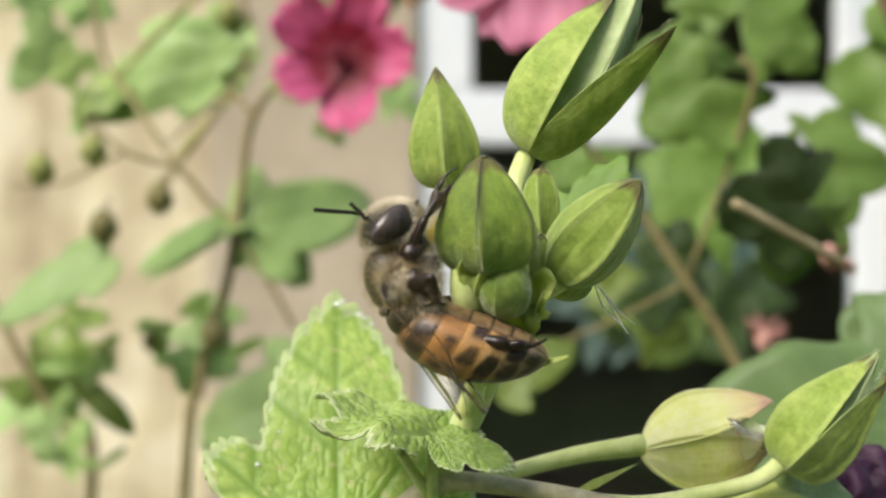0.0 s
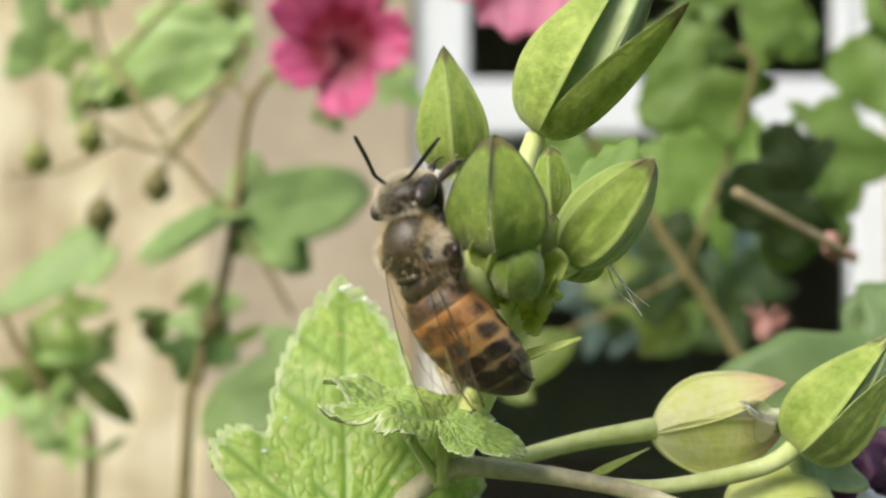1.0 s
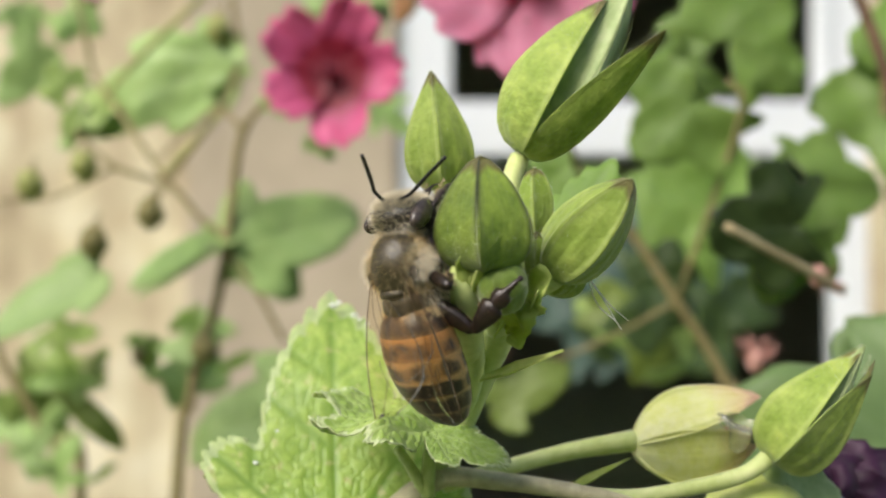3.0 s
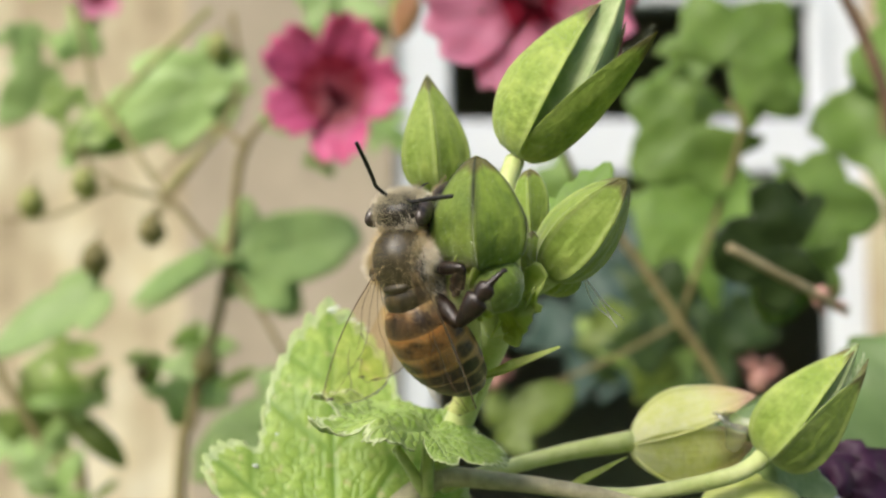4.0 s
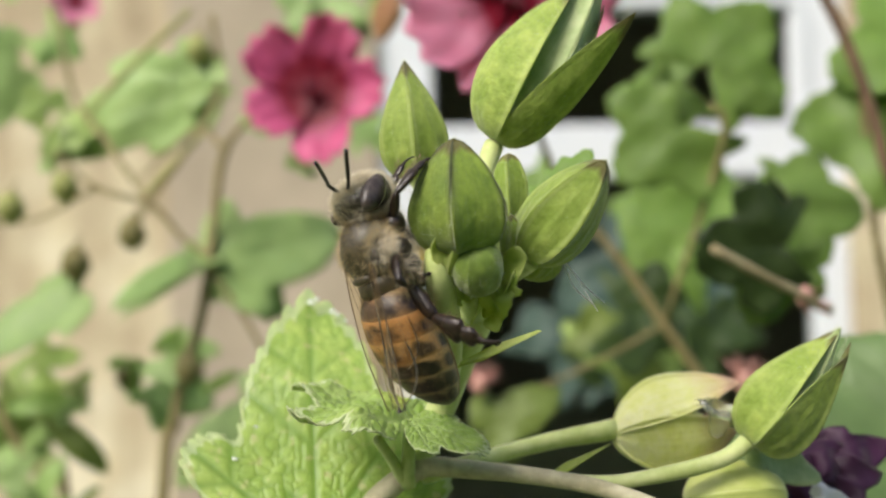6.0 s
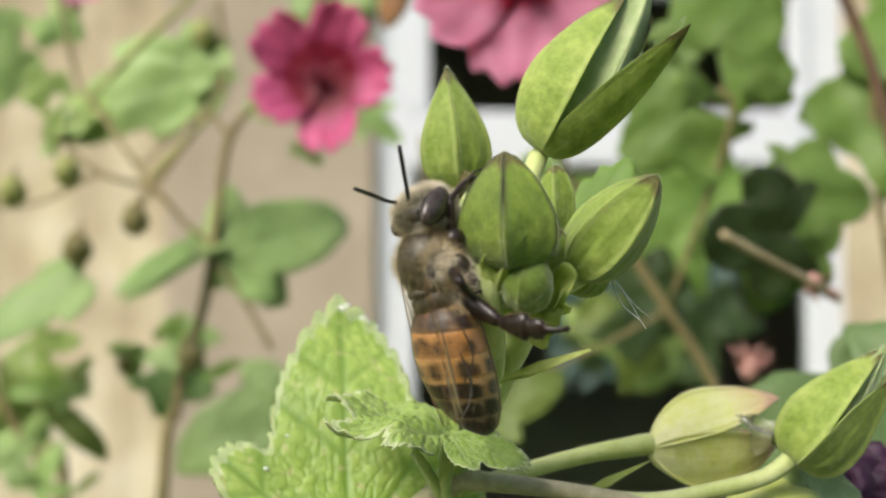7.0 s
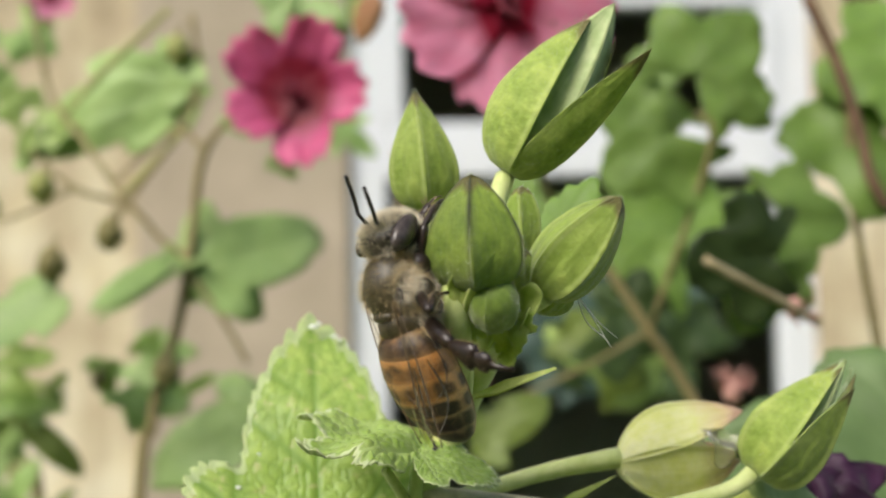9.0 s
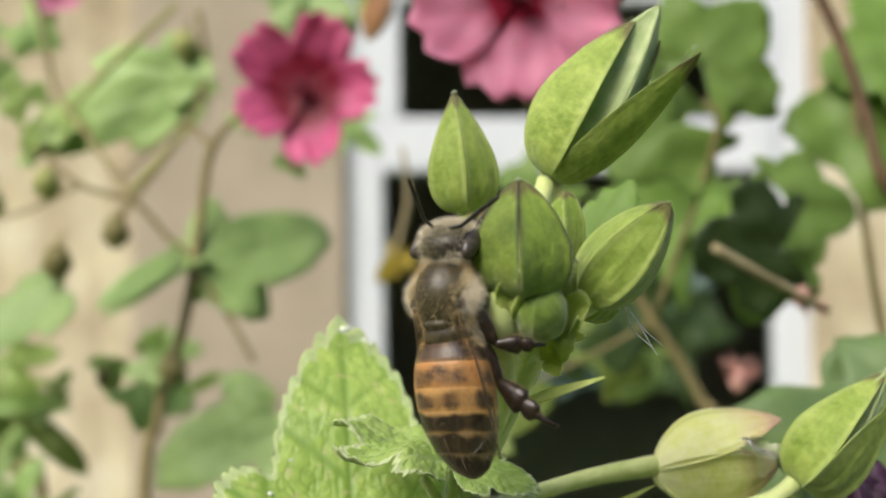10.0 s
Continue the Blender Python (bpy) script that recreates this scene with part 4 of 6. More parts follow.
def build_back_shrub():
    sh = thing("flowering_shrub", "flowering mallow shrub with brown stems and pink flowers", "shrub")
    far_stem(sh, [(-0.05, 0.2, 0.02), (-0.055, 0.19, 0.6), (-0.05, 0.18, 1.0), (-0.04301, 0.18000, 1.15699), (-0.04048, 0.18000, 1.17667), (-0.03860, 0.18000, 1.18604), (-0.03579, 0.18000, 1.19447), (-0.03364, 0.18000, 1.20853), (-0.03176, 0.18000, 1.22118), (-0.02678, 0.17800, 1.22696), (-0.02005, 0.17200, 1.22874)], [0.003, 0.0024, 0.0018, 0.0012, 0.0011, 0.001, 0.001, 0.0009, 0.0009, 0.0006, 0.0006])
    far_stem(sh, [(-0.03158, 0.18000, 1.22211), (-0.03590, 0.18200, 1.22615), (-0.04179, 0.18500, 1.22273), (-0.04757, 0.18500, 1.21743)], [0.0006, 0.0005, 0.0004, 0.0003])
    far_stem(sh, [(-0.03410, 0.18000, 1.20431), (-0.03832, 0.18000, 1.20712), (-0.04394, 0.18000, 1.21321), (-0.05238, 0.18000, 1.21602), (-0.05940, 0.18000, 1.22211)], [0.0007, 0.0006, 0.0006, 0.0005, 0.0003])
    far_stem(sh, [(-0.03551, 0.18000, 1.20384), (-0.02942, 0.18000, 1.19541), (-0.02474, 0.18000, 1.18698)], [0.0006, 0.0006, 0.0005])
    far_stem(sh, [(-0.09, 0.22, 0.02), (-0.085, 0.21, 1.0), (-0.06496, 0.20000, 1.15222), (-0.07121, 0.20000, 1.16783), (-0.07954, 0.20000, 1.18345), (-0.08578, 0.20000, 1.19594)], [0.003, 0.0018, 0.0012, 0.001, 0.0009, 0.0008])
    far_stem(sh, [(-0.04394, 0.18000, 1.21321), (-0.05281, 0.19000, 1.22383), (-0.06184, 0.20000, 1.23446), (-0.06392, 0.20000, 1.24279), (-0.06600, 0.20000, 1.25216)], [0.0006, 0.0006, 0.0006, 0.0006, 0.0006])
    far_stem(sh, [(-0.04757, 0.18500, 1.21069), (-0.03794, 0.18500, 1.22417), (-0.03402, 0.19000, 1.23471), (-0.03501, 0.19000, 1.24757)], [0.0005, 0.0005, 0.0006, 0.0006])
    far_stem(sh, [(-0.07954, 0.20000, 1.21156), (-0.06913, 0.20000, 1.21260), (-0.05284, 0.18000, 1.21602)], [0.0004, 0.0004, 0.0004])
    far_stem(sh, [(-0.05655, 0.19000, 1.23017), (-0.05016, 0.19000, 1.23750), (-0.03883, 0.19000, 1.24831)], [0.0006, 0.0008, 0.0006], M_STEM_OLIVE, "green_stem")
    far_stem(sh, [(-0.04634, 0.18500, 1.21488), (-0.04107, 0.18500, 1.22056), (-0.03529, 0.18500, 1.22674)], [0.0006, 0.0008, 0.0006], M_STEM_OLIVE, "green_stem")
    leaves = [  # joint, tip, facing, shape, skin, seed
        ((-0.03469, 0.19000, 1.23652), (-0.06826, 0.20000, 1.22559), (0.1, -1, 0.2), ((0, 1.0, 24, 1.6), (26, 0.58, 24, 2.0), (-26, 0.5, 22, 2.0), (60, 0.3, 36), (-60, 0.25, 36)), M_LEAF_MID, 1.0),
        ((-0.03507, 0.19000, 1.23927), (-0.04012, 0.19000, 1.23041), (0.1, -1, 0.9), OVAL, M_LEAF_PALE, 11.0),
        ((-0.03317, 0.18000, 1.20290), (-0.01177, 0.19000, 1.20949), (0.2, -1, 0.3), OVAL, M_LEAF_MID, 2.0),
        ((-0.03313, 0.18500, 1.20587), (-0.02274, 0.19500, 1.19401), (0.2, -1, 0.5), OVAL, M_LEAF_MID, 12.0),
        ((-0.03364, 0.18000, 1.20431), (-0.04681, 0.17000, 1.19611), (-0.3, -0.5, 1), SLIM, M_LEAF_MID, 3.0),
        ((-0.03598, 0.18000, 1.20525), (-0.04586, 0.16500, 1.19751), (0.3, -1, 0.5), SLIM, M_LEAF_MID, 13.0),
        ((-0.05565, 0.18000, 1.19916), (-0.07324, 0.17500, 1.18916), (0, -0.7, 1), OVAL, M_LEAF_MID, 4.0),
        ((-0.05762, 0.19000, 1.18013), (-0.07186, 0.19000, 1.17912), (-0.1, -1, 0.3), LANCE, M_LEAF_FAR, 5.0),
        ((-0.06523, 0.19000, 1.17833), (-0.05401, 0.19000, 1.16778), (0.1, -1, 0.5), LANCE, M_LEAF_OLIVE, 6.0),
        ((-0.05934, 0.19000, 1.17948), (-0.06996, 0.19000, 1.17119), (-0.1, -1, 0.2), SLIM, M_LEAF_PALE, 7.0),
        ((-0.06000, 0.19000, 1.18143), (-0.05685, 0.19000, 1.18526), (0.1, -1, 0.3), OVAL, M_LEAF_LIME, 8.0),
        ((-0.07045, 0.19000, 1.18392), (-0.06695, 0.19000, 1.18870), (-0.1, -1, 0.5), OVAL, M_LEAF_LIME, 9.0),
        ((-0.06711, 0.19000, 1.16248), (-0.06191, 0.19000, 1.17055), (0.1, -1, 0.2), LOBED, M_LEAF_PALE, 10.0),
        ((-0.06001, 0.19000, 1.16184), (-0.05554, 0.19000, 1.16530), (-0.1, -1, 0.3), LANCE, M_LEAF_OLIVE, 14.0),
        ((-0.07184, 0.19000, 1.16547), (-0.06665, 0.19000, 1.17161), (0.1, -1, 0.5), LOBED, M_LEAF_MID, 15.0),
        ((-0.05858, 0.19000, 1.17096), (-0.06333, 0.19000, 1.17395), (-0.1, -1, 0.2), LANCE, M_LEAF_FAR, 27.0),
        ((-0.03765, 0.19000, 1.18105), (-0.03144, 0.19000, 1.18457), (0.1, -1, 0.3), LANCE, M_LEAF_FAR, 28.0),
        ((-0.02233, 0.19000, 1.17786), (-0.04406, 0.19000, 1.16660), (-0.1, -1, 0.5), OVAL, M_LEAF_MID, 29.0),
        ((-0.04109, 0.19000, 1.19253), (-0.04650, 0.19000, 1.18802), (0.1, -1, 0.2), LANCE, M_LEAF_FAR, 16.0),
        ((-0.04148, 0.19000, 1.19107), (-0.04266, 0.19000, 1.18348), (-0.1, -1, 0.3), LANCE, M_LEAF_FAR, 26.0),
        ((-0.03879, 0.18000, 1.18604), (-0.04629, 0.18000, 1.18604), (0, -1, 0.6), OVAL, M_LEAF_PALE, 17.0),
        ((-0.08545, 0.24000, 1.24885), (-0.09544, 0.24000, 1.23510), (0.3, -1, 0.3), OVAL, M_LEAF_MID, 18.0),
        ((-0.09045, 0.24000, 1.25759), (-0.08795, 0.24000, 1.24635), (0.3, -1, 0.5), OVAL, M_LEAF_MID, 19.0),
        ((-0.02661, 0.18000, 1.22539), (-0.02302, 0.18500, 1.23091), (0, -1, 0.4), OVAL, M_LEAF_PALE, 20.0),
        ((-0.02006, 0.17600, 1.22070), (-0.01594, 0.17600, 1.21704), (0, -1, 0.4), OVAL, M_LEAF_MID, 21.0),
        ((-0.06288, 0.20000, 1.22717), (-0.06913, 0.20000, 1.22145), (0, -1, 0.6), OVAL, M_LEAF_MID, 22.0),
        ((-0.00874, 0.20000, 1.24487), (-0.01499, 0.20000, 1.25007), (0, -1, 0.6), OVAL, M_LEAF_MID, 23.0),
        ((-0.01076, 0.22000, 1.23218), (-0.00275, 0.22000, 1.22588), (0, -1, 0.6), LOBED, M_LEAF_MID, 24.0),
        ((-0.01916, 0.20000, 1.25007), (-0.00874, 0.20000, 1.25216), (0, -1, 0.6), LOBED, M_LEAF_MID, 25.0),
    ]
    for a, b, f, kind, mat, s in leaves:
        put_leaf(sh, a, b, f, kind, mat, seed=s, nu=91, nv=12, quilt=0.012, teeth=14, tooth=0.05, wave=0.08, freq=12.0)
    far_stem(sh, [(0.00040, 0.20000, 1.22450), (0.00137, 0.20000, 1.21530), (-0.00101, 0.20000, 1.20489)], [0.0005, 0.0006, 0.0006], M_TWIG, "twig")
    put_leaf(sh, (0.00087, 0.20000, 1.20540), (-0.00437, 0.20000, 1.19973), (0.1, -1, 0.3), OVAL, M_LEAF_YELLOW, "small yellowed leaf", seed=26.0, nu=61, nv=10, quilt=0.012, wave=0.1)
    rng = random.Random(7)
    sprays = (((-0.09034, 0.24000, 1.25744), 0.011, 5, M_LEAF_PALE), ((-0.07706, 0.21000, 1.17528), 0.007, 3, M_LEAF_LIME), ((-0.07917, 0.21000, 1.16684), 0.008, 4, M_LEAF_MID),
              ((-0.01166, 0.20000, 1.25079), 0.006, 4, M_LEAF_MID), ((-0.06430, 0.20000, 1.22774), 0.006, 3, M_LEAF_LIME), ((-0.04452, 0.20000, 1.18665), 0.005, 3, M_LEAF_MID))
    for c, reach, count, mat in sprays:
        for q in range(count):
            a = Vector(c) + Vector((rng.gauss(0, 0.6), rng.gauss(0, 0.5), rng.gauss(0, 0.6))) * reach
            b = a + Vector((rng.gauss(0, 1), rng.gauss(0, 0.3), rng.gauss(0, 0.7))).normalized() * rng.uniform(0.006, 0.011)
            put_leaf(sh, a, b, (rng.gauss(0, 0.3), -1, rng.uniform(0.1, 0.9)), rng.choice((OVAL, ROUND, OVAL)), mat, seed=50.0 + q, nu=41, nv=9, quilt=0.012, wave=0.1, freq=12.0)
    for p, r, mat in (((-0.05640, 0.18000, 1.20356), 0.0028, M_POD), ((-0.05800, 0.18000, 1.21630), 0.0026, M_POD_GREEN), ((-0.07042, 0.19000, 1.21375), 0.0028, M_POD_GREEN), ((-0.04703, 0.18000, 1.20834), 0.0026, M_POD), ((-0.03748, 0.19000, 1.24114), 0.0026, M_POD_GREEN), ((-0.03762, 0.17800, 1.18601), 0.0026, M_POD), ((-0.05133, 0.19000, 1.18378), 0.0016, M_POD)):
        pod = part("seed_pod", ball(r * 0.85, r * 0.85, r, p, 16, 10, 0.25, 3.0), mat, sh)
        part("calyx", tube([Vector(p) + Vector((0, 0, r * 0.9)), Vector(p) + Vector((0.0005, 0, r * 1.3)), Vector(p) + Vector((0.0012, 0, r * 1.8))], [r * 0.3, 0.0003, 0.0002], 8, 4), M_STEM_FAR, pod)
    make_flower(sh, (-0.01564, 0.16800, 1.22945), (-0.12, -1, 0.12), 0.0215, M_PETAL, spin=-22, cup=0.3, label="open deep pink flower with a crimson eye", tilts=(3, 0, 5, 0, 3), sizes=(1, 1, 0.9, 1.05, 1))
    make_flower(sh, (-0.07381, 0.24000, 1.26347), (0.3, -1, 0.1), 0.0105, M_PETAL_PALE, spin=20, label="small open pink flower")
    make_bud(sh, (-0.00291, 0.19000, 1.25128), (-0.00578, 0.18800, 1.24170), 0.0045, name="faded_calyx", mat=M_ORANGE, label="faded orange brown calyx")
    return sh


def build_right_shrub():
    sh = thing("lobed_shrub", "leafy shrub with lobed green leaves and dry twigs", "shrub")
    leaves = [
        ((0.04098, 0.15000, 1.23174), (0.05008, 0.15000, 1.24062), (0.1, -1, 0.3), ROUND, M_LEAF_FAR, 31.0),
        ((0.03731, 0.15200, 1.22399), (0.02820, 0.15200, 1.21593), (-0.1, -1, 0.1), ROUND, M_LEAF_FAR, 32.0),
        ((0.03985, 0.15800, 1.23080), (0.03135, 0.15800, 1.23000), (-0.1, -1, 0.4), ROUND, M_LEAF_FAR, 46.0),
        ((0.04430, 0.14800, 1.22734), (0.05143, 0.14800, 1.22450), (0.3, -1, -0.2), OVAL, M_LEAF_FAR, 47.0),
        ((0.04899, 0.14000, 1.21124), (0.05879, 0.14000, 1.21041), (0.1, -1, 0.3), ROUND, M_LEAF_FAR, 33.0),
        ((0.04666, 0.14200, 1.21103), (0.04124, 0.14200, 1.20728), (0.1, -1, 0.3), ROUND, M_LEAF_FAR, 48.0),
        ((0.04233, 0.12500, 1.20529), (0.03169, 0.12500, 1.20445), (0.0, -1, -0.15), ((0, 1.0, 52, 2.4), (60, 0.85, 40, 2.4), (-60, 0.8, 40, 2.4), (115, 0.6, 36, 2.0), (-115, 0.55, 36, 2.0)), M_LEAF_DEEP_SHADE, 34.0),
        ((0.04236, 0.13000, 1.20399), (0.04009, 0.13000, 1.19570), (0, -1, 0.3), ROUND, M_LEAF_FAR, 35.0),
        ((0.06875, 0.15000, 1.22352), (0.05299, 0.15000, 1.22348), (0, -1, 0.4), ROUND, M_LEAF_FAR, 36.0),
        ((0.07282, 0.15000, 1.23408), (0.05862, 0.15000, 1.23138), (0, -1, 0.4), ROUND, M_LEAF_FAR, 49.0),
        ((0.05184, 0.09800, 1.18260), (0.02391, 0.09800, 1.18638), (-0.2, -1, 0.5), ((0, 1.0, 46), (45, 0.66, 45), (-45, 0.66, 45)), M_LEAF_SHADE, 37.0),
        ((0.04587, 0.20000, 1.21233), (0.03669, 0.20000, 1.20447), (0, -1, 0.4), ROUND, M_LEAF_FAR, 38.0),
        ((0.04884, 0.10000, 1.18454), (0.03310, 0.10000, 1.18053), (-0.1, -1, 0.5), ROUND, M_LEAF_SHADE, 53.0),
        ((0.03354, 0.18000, 1.19562), (0.04449, 0.18000, 1.19264), (0, -1, 0.4), ROUND, M_LEAF_DEEP_SHADE, 39.0),
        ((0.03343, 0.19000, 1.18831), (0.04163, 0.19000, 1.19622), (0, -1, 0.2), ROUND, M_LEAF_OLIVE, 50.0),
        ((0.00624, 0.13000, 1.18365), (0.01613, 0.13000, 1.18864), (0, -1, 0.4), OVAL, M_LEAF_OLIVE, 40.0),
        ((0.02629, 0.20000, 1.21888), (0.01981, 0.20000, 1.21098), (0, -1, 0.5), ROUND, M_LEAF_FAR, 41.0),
        ((0.03608, 0.17000, 1.19859), (0.03801, 0.17000, 1.20488), (0, -1, 0.5), ROUND, M_LEAF_DEEP_SHADE, 42.0),
        ((0.08459, 0.30000, 1.18033), (0.06896, 0.30000, 1.19311), (0, -1, 0.3), ROUND, M_LEAF_DEEP_SHADE, 43.0),
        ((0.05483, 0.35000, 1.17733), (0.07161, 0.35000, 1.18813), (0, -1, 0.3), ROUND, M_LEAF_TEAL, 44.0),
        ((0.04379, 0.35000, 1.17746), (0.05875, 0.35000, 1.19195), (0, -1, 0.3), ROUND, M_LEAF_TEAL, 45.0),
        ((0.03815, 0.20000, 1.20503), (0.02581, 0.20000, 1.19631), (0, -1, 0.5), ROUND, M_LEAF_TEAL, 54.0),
        ((0.04770, 0.20000, 1.18572), (0.02681, 0.20000, 1.19476), (0.1, -1, 0.3), OVAL, M_LEAF_LIME, 55.0),
        ((0.03147, 0.22000, 1.18480), (0.04556, 0.22000, 1.19144), (0, -1, 0.3), OVAL, M_LEAF_DEEP_SHADE, 56.0),
        ((0.05420, 0.20000, 1.20899), (0.04166, 0.20000, 1.22079), (0, -1, 0.4), ROUND, M_LEAF_FAR, 57.0),
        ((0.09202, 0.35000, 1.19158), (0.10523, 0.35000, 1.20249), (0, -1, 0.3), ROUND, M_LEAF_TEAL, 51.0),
    ]
    for a, b, f, kind, mat, s in leaves:
        put_leaf(sh, a, b, f, kind, mat, seed=s, nu=91, nv=12, quilt=0.012, teeth=14, tooth=0.05, wave=0.1, freq=12.0)
    far_stem(sh, [(0.03077, 0.11500, 1.20497), (0.03691, 0.11700, 1.20189), (0.04125, 0.11900, 1.19994), (0.04623, 0.12200, 1.19765)], [0.0006, 0.0006, 0.0006, 0.0005], M_TWIG, "twig")
    far_stem(sh, [(0.02132, 0.16000, 1.21507), (0.02965, 0.16000, 1.20466), (0.03590, 0.16000, 1.19509), (0.04297, 0.16000, 1.18343), (0.05130, 0.16000, 1.16177), (0.1, 0.17, 1.0), (0.1, 0.2, 0.02)], [0.0006, 0.0008, 0.0009, 0.001, 0.0012, 0.002, 0.004])
    far_stem(sh, [(0.05508, 0.14500, 1.24206), (0.05908, 0.14500, 1.23308), (0.06233, 0.14500, 1.22292), (0.06535, 0.14500, 1.21315), (0.082, 0.147, 1.19), (0.1, 0.17, 1.0), (0.1, 0.22, 0.02)], [0.001, 0.001, 0.00095, 0.001, 0.0012, 0.003, 0.005], M_STEM_DARK)
    # Thick dark column added to stand for the shaded corner of the wall behind.
    far_stem(sh, [(0.13114, 0.30000, 1.30654), (0.13540, 0.30000, 1.28364), (0.14458, 0.30000, 1.25914), (0.16084, 0.30000, 1.19893), (0.2, 0.33, 0.8), (0.2, 0.34, 0.02)], [0.006, 0.006, 0.007, 0.008, 0.01, 0.012], M_STEM_DARK, "trunk")
    far_stem(sh, [(0.03590, 0.16000, 1.19509), (0.02632, 0.16000, 1.19009), (0.01466, 0.16000, 1.18509)], [0.0004, 0.00035, 0.0003])
    far_stem(sh, [(0.03590, 0.16000, 1.19509), (0.04263, 0.15000, 1.22116), (0.04107, 0.15000, 1.22662)], [0.0005, 0.0005, 0.0004])
    far_stem(sh, [(0.06293, 0.15000, 1.22897), (0.06371, 0.15000, 1.21101), (0.06684, 0.15000, 1.19071)], [0.0006, 0.0007, 0.0009])
    for c, size in ((Vector((0.03844, 0.13000, 1.18911)), 1.0), (Vector((0.00618, 0.13000, 1.18967)), 0.9)):
        spent = part("spent_flower", ball(0.0012 * size, 0.0012 * size, 0.0016 * size, c, 14, 10, 0.3, 5.0), M_FUZZ, sh, "faded pink spent flower")
        for q in range(9):
            turn = q * 2.4
            put_leaf(spent, c, c + size * Vector((math.cos(turn) * 0.0028, -0.001, 0.0016 + math.sin(turn) * 0.0022)), (math.sin(turn), -1, 0.3), SLIM, M_FUZZ, name="petal_shred", nu=21, nv=8, wave=0.4, quilt=0.02, seed=q)
    husk = part("dry_calyx", ball(0.0009, 0.0009, 0.0013, (0.04291, 0.12100, 1.19929), 12, 8, 0.3, 5.0), M_FUZZ, sh, "shrivelled pinkish calyx at the twig's end")
    for q in range(6):
        turn, c = q * 1.9, Vector((0.04291, 0.12100, 1.19929))
        put_leaf(husk, c, c + Vector((0.0016 + math.cos(turn) * 0.0016, -0.0005, math.sin(turn) * 0.0022 - 0.001)), (math.sin(turn), -1, 0.3), SLIM, M_FUZZ, name="husk_shred", nu=21, nv=8, wave=0.4, quilt=0.02, seed=q + 30.0)
    make_flower(sh, (0.00905, 0.11200, 1.23189), (0.0, -1, -0.15), 0.0205, M_PETAL_PALE, spin=36, cup=0.15, label="large pale pink open flower", broad=0.54)
    far_stem(sh, [(0.00925, 0.11400, 1.23245), (0.01412, 0.13500, 1.22256), (0.02132, 0.16000, 1.21507)], [0.0006, 0.0005, 0.0006])
    return sh


# ================= the bee =================
MM = 0.001
HIND_HIP, MIDDLE_HIP, FRONT_HIP = (1.1, 0.7, -1.9), (1.5, 0.3, -0.5), (1.1, 1.0, 1.1)


def hairs(shape, count, length, seed, width=0.028, lean=(0, 0, -0.5), keep=None):
    """Short tapered hairs standing on an ellipsoid (rx, ry, rz, centre), in metres."""
    rng = random.Random(seed)
    rx, ry, rz, c = shape
    verts, faces = [], []
    for _ in range(count):
        d = Vector((rng.gauss(0, 1), rng.gauss(0, 1), rng.gauss(0, 1))).normalized()
        if keep and not keep(d):
            continue
        p = Vector((d.x * rx, d.y * ry, d.z * rz)) + Vector(c)
        nrm = Vector((d.x / rx, d.y / ry, d.z / rz)).normalized()
        way = (nrm + Vector(lean) * 0.6 + Vector((rng.gauss(0, 0.25), rng.gauss(0, 0.25), rng.gauss(0, 0.25)))).normalized()
        side = way.orthogonal().normalized() * width * 0.5 * MM
        tip = p + way * length * rng.uniform(0.6, 1.2)
        i = len(verts)
        verts += [p - side, p + side, tip]
        faces.append((i, i + 1, i + 2))
    return verts, faces, {}


